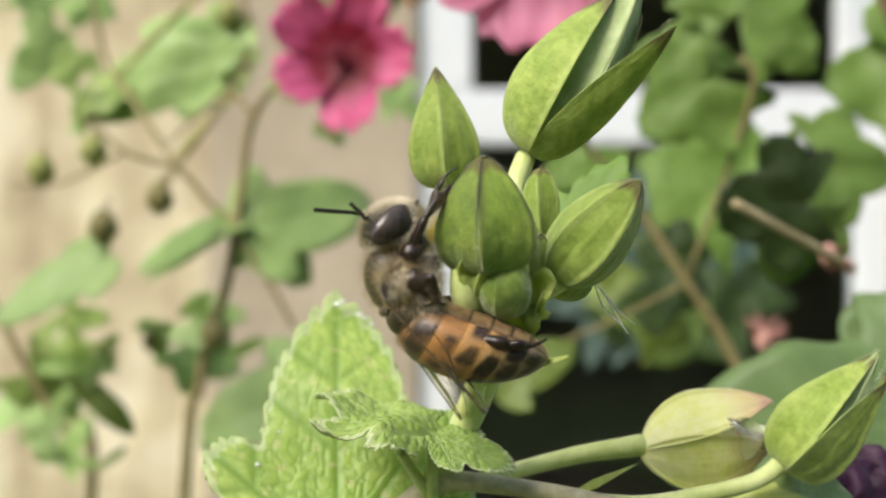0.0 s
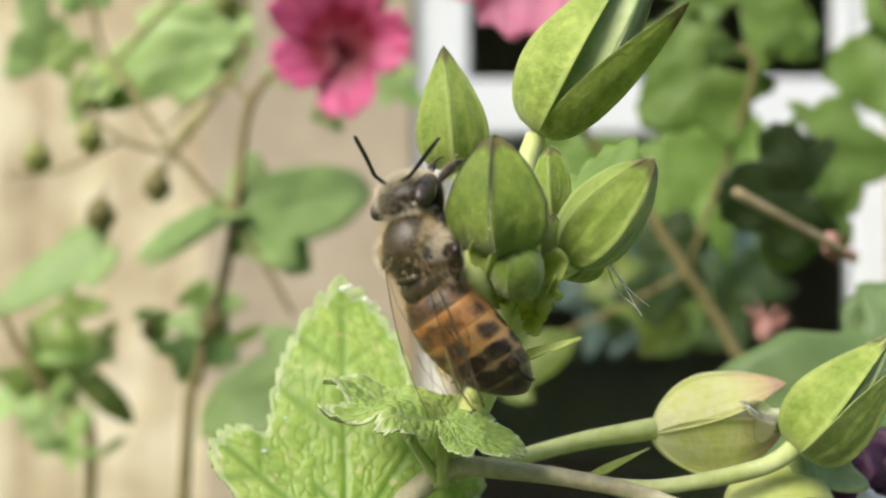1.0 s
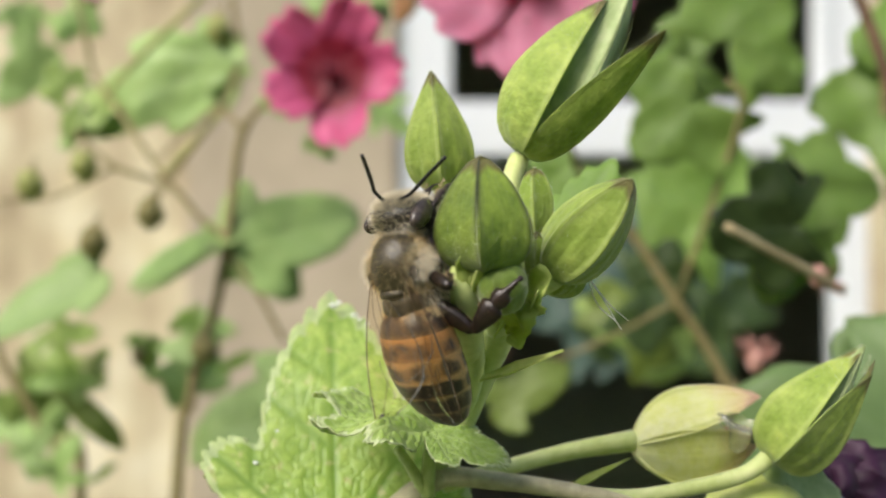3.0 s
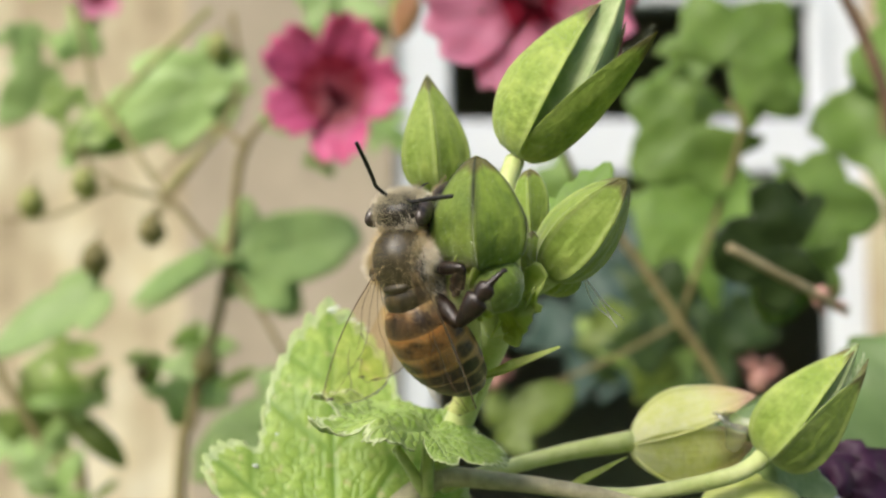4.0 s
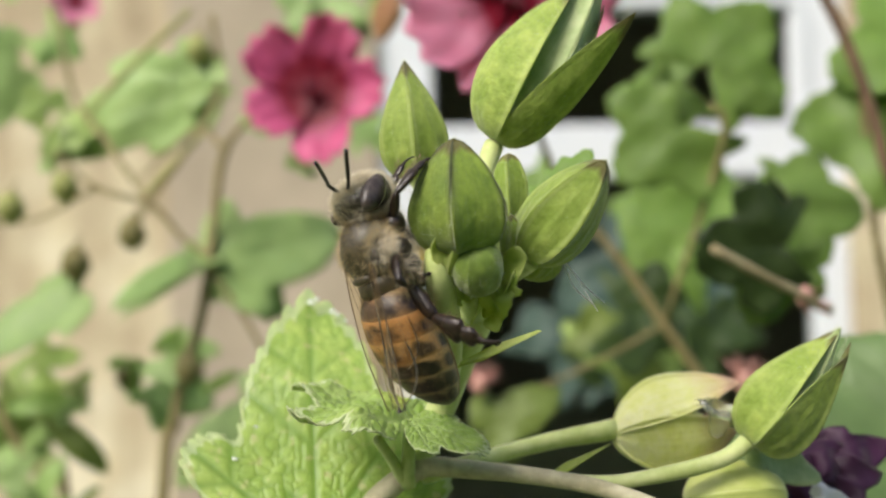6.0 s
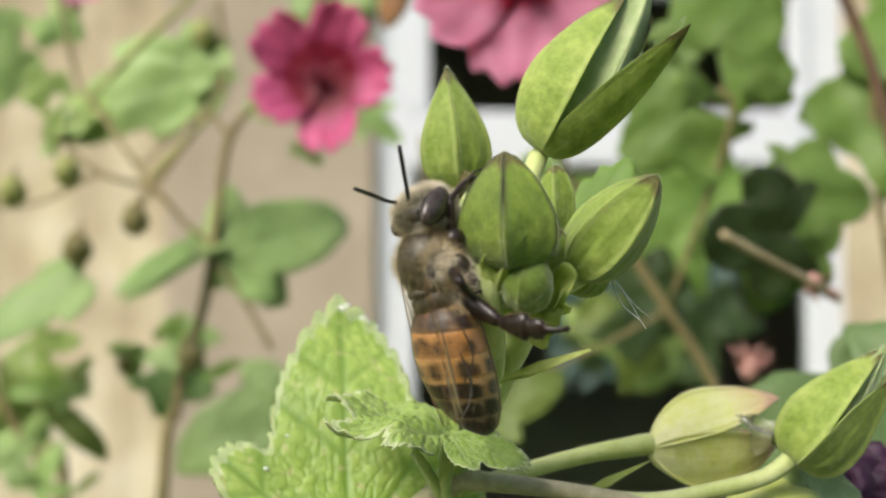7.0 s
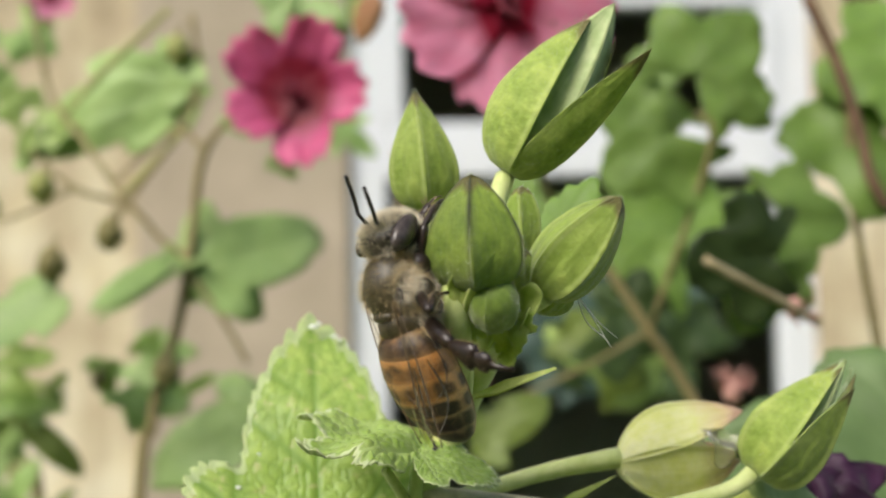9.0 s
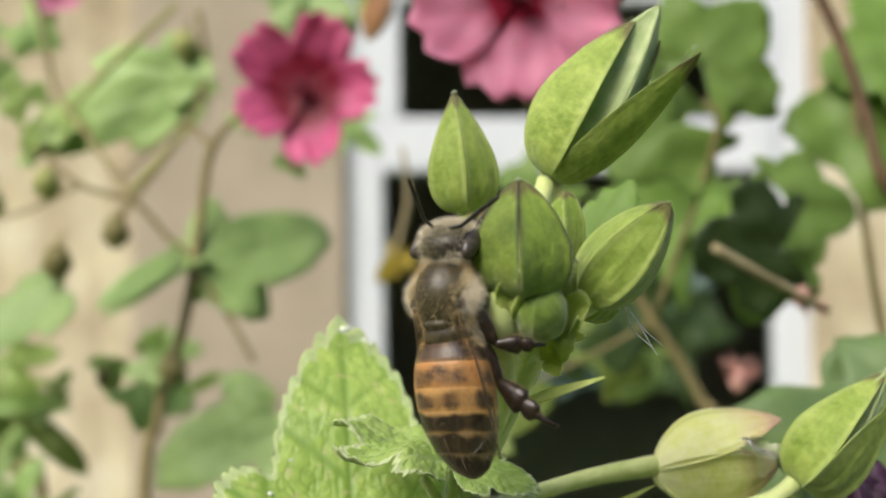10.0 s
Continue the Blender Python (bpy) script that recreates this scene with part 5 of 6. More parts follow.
def bee_materials():
    k = {}
    k["thorax"] = plain_material("bee_thorax", (0.03, 0.024, 0.012), (0.085, 0.066, 0.032), 1800, 0.4, 0.00005)
    k["head"] = plain_material("bee_head", (0.012, 0.01, 0.008), (0.05, 0.04, 0.028), 1800, 0.4, 0.00005)
    k["dark"] = plain_material("bee_dark", (0.008, 0.006, 0.005), (0.03, 0.02, 0.014), 2500, 0.35, 0.00002)
    k["orange"] = plain_material("bee_amber", (0.22, 0.075, 0.015), (0.42, 0.17, 0.035), 1500, 0.4, 0.00002)
    ambers = ((0.26, 0.14, 0.055), (0.42, 0.2, 0.06), (0.5, 0.27, 0.09), (0.48, 0.28, 0.105), (0.34, 0.225, 0.11), (0.26, 0.18, 0.1))
    for n, amber in enumerate(ambers):
        m, nodes, links = material("bee_band_%d" % n)
        a = nodes.new("ShaderNodeAttribute")
        a.attribute_name = "dusk"
        big, mid, fine = noise_node(nodes, links, 900, 3.0), noise_node(nodes, links, 2600, 3.0), noise_node(nodes, links, 7000, 4.0)
        grain = mix_colour(nodes, links, 0.4, big.outputs[0], mid.outputs[0])
        place = number(nodes, links, "ADD", a.outputs["Fac"], number(nodes, links, "MULTIPLY", number(nodes, links, "SUBTRACT", grain, 0.5), 1.5))
        r = ramp_node(nodes, [(0.0, tuple(min(1, v * 1.25) for v in amber)), (0.3, amber), (0.5, tuple(v * 0.42 for v in amber)), (0.68, (0.028, 0.014, 0.009)), (1.0, (0.014, 0.009, 0.007))])
        links.new(place, r.inputs[0])
        finish(nodes, links, mix_colour(nodes, links, 0.4, r.outputs[0], fine.outputs[0], "OVERLAY"), 0.38, fine.outputs[0], 0.00003, spec=0.6)
        k["band", n] = m
    k["hair"] = plain_material("bee_hair", (0.44, 0.32, 0.14), (0.8, 0.64, 0.35), 420, 0.6)
    k["fringe"] = plain_material("bee_fringe", (0.68, 0.6, 0.42), (0.92, 0.85, 0.68), 1500, 0.6)
    k["bristle"] = plain_material("bee_bristle", (0.14, 0.095, 0.045), (0.42, 0.31, 0.17), 1500, 0.6)
    k["belly"] = plain_material("bee_belly", (0.12, 0.07, 0.03), (0.32, 0.21, 0.1), 2200, 0.35, 0.00003)
    k["eye"] = plain_material("bee_eye", (0.03, 0.024, 0.02), (0.09, 0.07, 0.058), 2000, 0.24, 0.000004)
    k["leg"] = plain_material("bee_leg", (0.008, 0.006, 0.005), (0.035, 0.02, 0.013), 2200, 0.32, 0.00005)
    k["feeler"] = plain_material("bee_feeler", (0.006, 0.005, 0.005), (0.015, 0.012, 0.01), 2500, 0.4)
    k["vein"] = plain_material("wing_vein", (0.06, 0.035, 0.015), (0.12, 0.07, 0.03), 900, 0.5)
    return k


def wing_mesh(length, width, seed):
    nu, nv = 9, 16
    grid = []
    for i in range(nu):
        u = i / (nu - 1)
        row = []
        for j in range(nv):
            v = j / (nv - 1)
            lead = 0.12 * math.sin(v * math.pi) * width
            chord = width * (0.16 + 0.84 * math.sin(min(1, v * 1.15) * math.pi * 0.62) ** 1.3) * (1 - max(0, v - 0.8) ** 2 * 14)
            row.append((lead - u * chord, 0.03 * width * math.sin(u * 9 + seed), -length * v))
        grid.append(row)
    return shell(grid, 0.012 * MM), np.array(grid)


def build_bee():
    k = bee_materials()
    bee = thing("honey_bee", "brown and amber striped honey bee clinging to the bud", "bee")
    bee_parts = {}
    thorax = part("thorax", ball(1.62 * MM, 1.6 * MM, 1.95 * MM, (0, 0, 0), 26, 18, 0.04, 4.0), k["thorax"], bee, "dark brown thorax")
    part("hair", hairs((1.62 * MM, 1.6 * MM, 1.95 * MM, (0, 0, 0)), 16000, 0.55 * MM, 1, 0.013, keep=lambda d: d.y > -0.2 or (abs(d.x * 97.3 + d.z * 55.1) % 1) < 0.1 + 0.5 * max(0.0, abs(d.x) - 0.5)), k["hair"], thorax, "tan fuzz", False)
    part("scutellum", ball(0.8 * MM, 0.35 * MM, 0.3 * MM, (0, -1.08 * MM, -1.3 * MM), 16, 10), k["thorax"], thorax)
    part("propodeum", ball(1.4 * MM, 1.4 * MM, 1.1 * MM, (0, 0.15 * MM, -1.9 * MM), 18, 12, 0.06, 4.0), k["thorax"], thorax)
    part("hair", hairs((1.2 * MM, 0.9 * MM, 1.5 * MM, (0, 1.25 * MM, 0.3 * MM)), 5000, 0.7 * MM, 5, 0.014, lean=(0, 0.2, 0.2), keep=lambda d: d.y > -0.3), k["fringe"], thorax, "pale breast fuzz", False)
    for q in (-1, 1):
        part("hair", hairs((0.45 * MM, 0.7 * MM, 0.7 * MM, (q * 1.32 * MM, -0.2 * MM, 0.1 * MM)), 3200, 0.6 * MM, 6 + q, 0.016), k["fringe"], thorax, "golden side tuft", False)
        part("tegula", ball(0.3 * MM, 0.25 * MM, 0.42 * MM, (q * 1.38 * MM, -0.8 * MM, -0.35 * MM), 12, 8), k["leg"], thorax)
    part("hair", hairs((0.9 * MM, 1.0 * MM, 1.3 * MM, (0.75 * MM, 0.75 * MM, -1.1 * MM)), 4200, 0.6 * MM, 12, 0.014, lean=(0.3, 0.1, -0.4), keep=lambda d: d.x > -0.1), k["fringe"], thorax, "pale flank fuzz", False)
    # head: muzzle towards +y, crown towards -y
    head = part("head", ball(1.64 * MM, 1.62 * MM, 1.12 * MM, (0, 0.6 * MM, 0.85 * MM), 24, 16, 0.05, 4.0), k["head"], bee, "dark head with pale fuzz")
    for s in (-1, 1):
        eye = part("eye", ball(0.5 * MM, 1.32 * MM, 0.66 * MM, (0, 0, 0), 20, 16), k["eye"], head, "glossy dark compound eye")
        eye.matrix_basis = pose(s * 1.32 * MM, 0.5 * MM, 0.95 * MM, 22, 0, s * 14)
        feeler = part("antenna", tube([(0, 0, 0), (s * 0.16 * MM, -0.1 * MM, 0.5 * MM), (s * 0.26 * MM, -0.16 * MM, 1.0 * MM), (s * 0.22 * MM, -0.12 * MM, 1.3 * MM), (s * 0.1 * MM, -0.05 * MM, 2.4 * MM), (0, 0, 3.7 * MM)], [0.12 * MM, 0.09 * MM, 0.1 * MM, 0.1 * MM, 0.115 * MM, 0.1 * MM], 8, 5), k["feeler"], head, "thin black elbowed antenna")
        feeler.location = (s * 0.4 * MM, -0.15 * MM, 1.75 * MM)
        bee_parts["antenna", s] = feeler
        jaw = part("mandible", tube([(s * 0.5 * MM, 1.7 * MM, 1.1 * MM), (s * 0.4 * MM, 2.1 * MM, 1.35 * MM), (s * 0.1 * MM, 2.35 * MM, 1.5 * MM)], [0.2 * MM, 0.17 * MM, 0.07 * MM], 8, 4), k["leg"], head)
    part("hair", hairs((1.6 * MM, 1.58 * MM, 1.09 * MM, (0, 0.6 * MM, 0.85 * MM)), 13000, 0.46 * MM, 2, 0.014, lean=(0, 0, 0.1), keep=lambda d: abs(d.x) < 0.8 and (d.y > 0.2 or d.z > 0.45 or d.z < -0.45 or (abs(d.x * 71.7 + d.z * 43.9) % 1) < 0.4)), k["fringe"], head, "pale fuzz", False)
    # abdomen: overlapping rings along -z
    size = [(-0.7, 0.9), (-0.3, 1.4), (0.2, 1.8), (0.9, 2.06), (2.0, 2.18), (3.2, 2.14), (4.2, 1.92), (5.1, 1.54), (5.85, 0.95), (6.3, 0.2)]
    size = [(z * 1.06, r * 1.07) for z, r in size]
    zs, rs = zip(*size)
    abdomen = part("abdomen", lathe([(-z * MM, 0.8 * r * MM, 0.66 * r * MM, 0, 0.034 * z * z * MM) for z, r in size], 20), k["dark"], bee, "amber abdomen with dark bands")
    # dark bands that break up into square blotches towards the flanks
    strength = (0.75, 0.66, 0.78, 0.86, 0.86, 0.75)

    def dusk(n, j, q):
        side = 0.5 - 0.5 * math.sin(q)
        ragged = noise.noise(Vector((2.2 * math.cos(q), 2.2 * math.sin(q), n * 1.7)))
        blotch = 0.5 + 0.5 * math.cos(7 * q + 1.1 * n + 2.4 * ragged)
        near = min(1.0, max(0.0, (j / 8 - 0.26 + 0.18 * side + 0.22 * ragged) / 0.25)) * (1.0 if j < 7 else 0.6 if j == 7 else 0.15)
        return strength[n] * near * (blotch * (1 - 0.75 * side) + (0.5 if n < 3 else 0.7) * side) + (0.14, 0.06, 0.05, 0.08, 0.18, 0.24)[n]

    cuts = [-0.6, 0.75, 2.0, 3.15, 4.2, 5.25, 6.68]
    for n, (a, b) in enumerate(zip(cuts, cuts[1:])):
        rings, slots = [], []
        for j in range(9):
            z = a + (b + 0.22 - a) * j / 8 if n < 5 else a + (b - a) * j / 8
            r = float(np.interp(z, zs, rs)) + 0.05 * j / 8 + (0.03 if j < 8 else -0.06)
            rings.append((-z * MM, 0.9 * r * MM, 0.77 * r * MM, 0, 0.034 * z * z * MM))
        v, f, _ = lathe(rings, 40)
        seg = part("segment", (v, f, {"dusk": [dusk(n, j, 2 * math.pi * q / 40) for j in range(9) for q in range(40)]}), k["band", n], abdomen)
    for a, b in zip(cuts, cuts[1:]):
        grid = []
        for i in range(13):
            q, row = radians(38 + 104 * i / 12), []
            for j in range(6):
                z = min(a + (b + 0.1 - a) * j / 5, 6.6)
                r = float(np.interp(z, zs, rs)) + 0.09 + 0.04 * j / 5 - 0.05 * abs(i - 6) / 6
                row.append((0.9 * r * math.cos(q) * MM, (0.77 * r * math.sin(q) + 0.034 * z * z) * MM, -z * MM))
            grid.append(row)
        part("sternite", shell(grid, 0.02 * MM), k["belly"], abdomen, "pale glossy belly plate")
    rng = random.Random(41)
    hv, hf = [], []
    for _ in range(3600):
        q, z = rng.uniform(0, 2 * math.pi), rng.uniform(0.1, 6.4) * (1 if rng.random() < 0.6 else 0.45)
        r = float(np.interp(z, zs, rs)) + 0.07
        p = Vector((0.9 * r * math.cos(q), 0.77 * r * math.sin(q) + 0.034 * z * z, -z)) * MM
        out = Vector((math.cos(q) * 0.35, math.sin(q) * 0.35, -1.0)) + Vector((rng.gauss(0, 0.15), rng.gauss(0, 0.15), 0))
        side = out.normalized().cross(Vector((math.cos(q), math.sin(q), 0))).normalized() * 0.005 * MM
        i = len(hv)
        hv += [p - side, p + side, p + out.normalized() * rng.uniform(0.14, 0.3) * MM]
        hf.append((i, i + 1, i + 2))
    part("hair", (hv, hf, {}), k["bristle"], abdomen, "fine brown hairs", False)
    part("hair", hairs((1.55 * MM, 1.32 * MM, 1.0 * MM, (0, 0.05 * MM, -0.1 * MM)), 3800, 0.5 * MM, 9, 0.014, lean=(0, 0, -1.2), keep=lambda d: d.z < 0.75), k["hair"], abdomen, "tan fuzz", False)
    # wings
    for s in (-1, 1):
        data, grid = wing_mesh(7.6 * MM, 3.0 * MM, 1.0)
        if s < 0:
            data = ([(-x, y, z) for x, y, z in data[0]], [f[::-1] for f in data[1]], {})
        wing = part("wing", data, M_WING, bee, "translucent amber wing with dark veins")
        wing.visible_shadow = False
        for line in ((0, 15, 0, 0), (0, 9, 2, 3), (0, 15, 4, 3), (0, 11, 6, 7), (9, 14, 2, 4), (7, 9, 3, 6), (10, 12, 3, 6)):
            j0, j1, i0, i1 = line
            pts = []
            for q in range(5):
                j, i = j0 + (j1 - j0) * q / 4, i0 + (i1 - i0) * q / 4
                p = grid[int(round(i)), int(round(j))]
                pts.append((p[0] * (1 if s > 0 else -1), p[1], p[2]))
            part("wing_vein", tube(pts, [0.03 * MM if line[2] == 0 and line[3] == 0 else 0.016 * MM] * 2, 5, 3), k["vein"], wing)
        data2, _ = wing_mesh(5.6 * MM, 2.2 * MM, 2.0)
        hind = part("hind_wing", ([(x * s - s * 1.2 * MM, y + 0.15 * MM, z - 0.3 * MM) for x, y, z in data2[0]], data2[1] if s > 0 else [f[::-1] for f in data2[1]], {}), M_WING, wing)
        hind.visible_shadow = False
        bee_parts["wing", s] = wing

    # legs: thigh, then shin, broad heel joint and thin jointed foot in one
    def leg(name, hip, knee, foot, up, low, wide, label=""):
        up, low, w = up * MM, low * MM, wide * MM
        upper = part(name, lathe([(z * up, rx * w, ry * w, 0, 0) for z, rx, ry in ((-0.04, 0.1, 0.1), (0.03, 0.24, 0.22), (0.25, 0.34, 0.28), (0.55, 0.38, 0.3), (0.85, 0.28, 0.24), (0.97, 0.22, 0.2), (1.03, 0.08, 0.08))], 12), k["leg"], bee, label)
        upper.matrix_basis = aim(Vector(hip) * MM, Vector(knee) * MM)
        rings = [(-0.02, 0.1, 0.1, 0.0), (0.02, 0.2, 0.18, 0.0), (0.14, 0.3, 0.22, 0.0), (0.32, 0.44, 0.26, 0.0), (0.46, 0.5, 0.26, 0.0), (0.5, 0.38, 0.2, 0.0), (0.515, 0.28, 0.17, 0.0), (0.54, 0.3, 0.18, 0.01), (0.6, 0.38, 0.2, 0.02), (0.7, 0.36, 0.18, 0.03), (0.745, 0.2, 0.12, 0.04), (0.755, 0.15, 0.11, 0.045),
                 (0.79, 0.15, 0.12, 0.055), (0.82, 0.09, 0.08, 0.065), (0.85, 0.14, 0.11, 0.08), (0.88, 0.08, 0.07, 0.1), (0.91, 0.12, 0.1, 0.12), (0.94, 0.07, 0.07, 0.15), (0.98, 0.12, 0.1, 0.19), (1.0, 0.05, 0.05, 0.22)]
        lower = part("tibia", lathe([(z * low, rx * w, ry * w, 0, cy * low) for z, rx, ry, cy in rings], 12), k["leg"], upper)
        lower.matrix_basis = upper.matrix_basis.inverted() @ aim(upper.matrix_basis @ Vector((0, 0, up)), Vector(foot) * MM)
        rng = random.Random(int(up * 1e6) + int(hip[0] * 10))
        for host, length, count, far in ((upper, up, 120, 1.0), (lower, low, 240, 0.78)):
            hv, hf = [], []
            for _ in range(count):
                q, z = rng.uniform(0, 2 * math.pi), rng.uniform(0.06, far)
                r = 0.3 if host is upper else float(np.interp(z, [v[0] for v in rings], [v[1] for v in rings]))
                p = Vector((math.cos(q) * r * w, math.sin(q) * 0.24 * w, z * length))
                i = len(hv)
                hv += [p, p + Vector((0.012 * MM, 0, 0.012 * MM)), p + Vector((math.cos(q) + rng.gauss(0, 0.2), math.sin(q), 0.9)) * rng.uniform(0.14, 0.28) * MM]
                hf.append((i, i + 1, i + 2))
            part("bristles", (hv, hf, {}), k["bristle"], host, "", False)
        return upper, lower, up

    for x, y, z, r in ((0.6, 1.6, 1.2, 1.0), (-0.6, 1.6, 1.2, 1.0), (0.8, 1.75, 0.1, 1.0), (-0.8, 1.75, 0.1, 1.0), (0.9, 1.0, -1.8, 1.0), (-0.9, 1.0, -1.8, 1.0), (1.25, 1.05, 0.95, 1.15), (1.4, 0.75, -0.35, 1.3), (1.3, 1.15, -1.25, 1.2)):
        part("coxa", ball(0.42 * r * MM, 0.5 * r * MM, 0.5 * r * MM, (x * MM, y * MM, z * MM), 14, 10, 0.12, 3.0), k["leg"], thorax)
    part("neck", ball(0.8 * MM, 0.9 * MM, 0.6 * MM, (0, 0.4 * MM, 1.9 * MM), 14, 10), k["leg"], thorax)
    bee_parts["front"] = leg("front_leg", FRONT_HIP, (2.0, 2.3, 2.1), (1.3, 5.0, 5.2), 1.87, 3.2, 0.82, "thin dark front leg")
    leg("front_leg", (-0.7, 1.2, 1.4), (-1.2, 2.6, 2.4), (-0.6, 4.2, 4.4), 1.8, 3.0, 0.7)
    bee_parts["middle"] = leg("middle_leg", MIDDLE_HIP, (2.3, 2.0, 0.5), (2.0, 4.0, -1.0), 2.1, 2.5, 1.0, "dark brown middle leg")
    leg("middle_leg", (-0.9, 1.3, 0.2), (-1.9, 2.6, 0.2), (-0.9, 4.4, 0.4), 2.0, 2.8, 0.75)
    bee_parts["hind"] = leg("hind_leg", HIND_HIP, (1.6, 2.6, -3.0), (1.6, 5.8, -0.8), 2.65, 3.7, 1.4, "dark bristly hind leg with a broad flat shin")
    leg("hind_leg", (-1.0, 1.2, -1.6), (-1.7, 3.2, -2.4), (-0.6, 5.6, -1.4), 2.5, 3.5, 1.0)
    bee_parts["abdomen"], bee_parts["head"] = abdomen, head
    return bee, bee_parts


# ================= build =================
build_ground()
build_house()
build_branch()
build_silk()
back_shrub = build_back_shrub()
right_shrub = build_right_shrub()
honey_bee, bee_piece = build_bee()


# ================= movement =================
BODY = [
    (0.0, -0.00233, 0.05450, 1.19848, -19.8, -83.3), (0.5, -0.00240, 0.05450, 1.19842, -20.8, -85.0),
    (1.0, -0.00188, 0.05450, 1.19901, -16.2, -40.4), (1.5, -0.00113, 0.05450, 1.19950, -5.7, -28.2),
    (2.0, -0.00301, 0.05450, 1.19903, -11.9, -46.3), (2.5, -0.00249, 0.05450, 1.19893, -9.1, -44.3),
    (4.0, -0.00182, 0.05450, 1.19914, -7.7, -31.1), (4.5, -0.00236, 0.05450, 1.19954, -10.0, -50.3),
    (5.0, -0.00207, 0.05450, 1.19946, -8.3, -36.2), (6.5, -0.00241, 0.05450, 1.19881, -19.5, -62.6),
    (7.0, -0.00180, 0.05450, 1.19898, -13.0, -61.2), (7.5, -0.00190, 0.05450, 1.19913, -9.0, -35.2),
    (8.0, -0.00195, 0.05450, 1.19877, -13.0, -36.0), (8.5, -0.00234, 0.05450, 1.19914, -18.9, -76.9),
    (9.0, -0.00197, 0.05450, 1.19887, -12.1, -55.0), (9.5, -0.00209, 0.05450, 1.19912, -14.2, -51.4),
    (10.0, -0.00164, 0.05450, 1.19877, -2.9, -38.7),
]
ABDOMEN = [
    (0.0, 51.2, 1.1), (0.5, 60.0, 9.6), (1.0, 22.2, 15.1),
    (1.5, 39.0, 20.5), (2.0, 7.4, -1.2), (2.5, 10.2, -5.2),
    (4.0, 38.5, 4.1), (4.5, 24.0, 2.8), (5.0, 42.1, 6.8),
    (6.5, 5.7, -13.0), (7.0, 7.2, -6.0), (7.5, 31.7, 6.5),
    (8.0, 31.7, 7.4), (8.5, 44.9, 15.0), (9.0, 19.5, -6.5),
    (9.5, 11.7, 13.4), (10.0, 3.3, 3.1),
]
HEAD = [
    (0.0, 3.9, 0.5), (0.5, 8.7, 0.4), (1.0, 2.9, -0.1),
    (1.5, 2.7, 2.5), (2.0, 3.4, 2.5), (2.5, 4.3, 1.7),
    (4.0, 4.1, 7.5), (4.5, 3.0, 5.8), (5.0, 2.4, 9.9),
    (6.5, 18.0, -5.1), (7.0, 15.6, -1.4), (7.5, 1.8, 4.7),
    (8.0, 2.4, 1.7), (8.5, 5.3, 1.1), (9.0, 12.9, 3.0),
    (9.5, 3.2, -0.0), (10.0, 5.2, 3.6),
]
HIND = [  # knee and foot in the bee's own space, millimetres
    (0.0, 1.49, 2.32, -3.96, 2.25, 5.35, -5.74), (0.5, 3.10, 1.84, -3.21, 0.54, 4.30, -3.83),
    (1.0, 1.83, 1.01, -4.43, 3.10, 1.35, -7.78), (1.5, 3.11, 0.68, -3.63, 5.64, -0.59, -1.41),
    (2.0, 2.31, 1.66, -4.05, 4.58, 3.73, -2.17), (2.5, 2.64, 1.89, -3.70, 5.39, 2.75, -1.53),
    (4.0, 2.91, -0.32, -3.55, 5.63, -0.58, -1.21), (4.5, 1.97, 1.48, -4.28, 3.85, 3.44, -1.92),
    (5.0, 2.28, 0.76, -4.27, 5.54, 0.55, -2.75), (6.5, 2.76, 0.76, -3.97, 5.36, 1.31, -6.39),
    (7.0, 3.15, 1.28, -3.47, 6.57, 1.90, -4.41), (7.5, 3.13, 0.21, -3.53, 6.58, 0.16, -2.49),
    (8.0, 2.98, 0.33, -3.74, 6.34, 0.13, -2.46), (8.5, 1.89, 2.55, -3.62, 3.23, 5.78, -4.48),
    (9.0, 3.31, 0.17, -3.26, 6.53, 0.10, -4.87), (9.5, 2.33, 1.84, -3.95, 5.69, 2.05, -5.24),
    (10.0, 2.12, 1.04, -4.32, 5.01, 0.51, -6.40),
]
MIDDLE = [  # the same, for the middle leg
    (0.0, 3.28, 1.41, -0.42, 1.31, 1.22, -1.95), (0.5, 3.21, 1.48, -0.79, 0.99, 1.37, -1.93),
    (1.0, 3.25, -0.86, -0.47, 1.60, 0.01, -2.13), (1.5, 2.98, -0.53, -1.73, 3.35, 1.64, -0.54),
    (2.0, 3.06, -0.16, -1.83, 2.96, 2.22, -2.58), (2.5, 3.04, -0.66, -1.56, 2.27, 1.48, -0.51),
    (4.0, 3.54, -0.13, -0.76, 1.89, 0.83, -2.38), (4.5, 1.72, -0.69, -2.34, 1.20, 1.71, -1.85),
    (5.0, 2.79, -0.68, -1.84, 2.46, 1.31, -3.31), (6.5, 2.60, -0.70, -1.98, 1.58, 1.53, -1.49),
    (7.0, 3.33, -0.50, -1.15, 1.56, 1.04, -2.01), (7.5, 3.20, -0.90, -0.22, 1.91, 0.87, -1.42),
    (8.0, 2.94, -1.17, -0.09, 2.73, 0.65, -1.79), (8.5, 3.51, 0.35, -1.12, 1.74, 2.12, -1.29),
    (9.0, 3.19, -0.56, -1.40, 1.77, 1.34, -0.61), (9.5, 3.23, -0.14, -1.60, 1.41, 0.88, -2.98),
    (10.0, 2.30, 0.64, -2.41, 4.47, 1.85, -2.65),
]
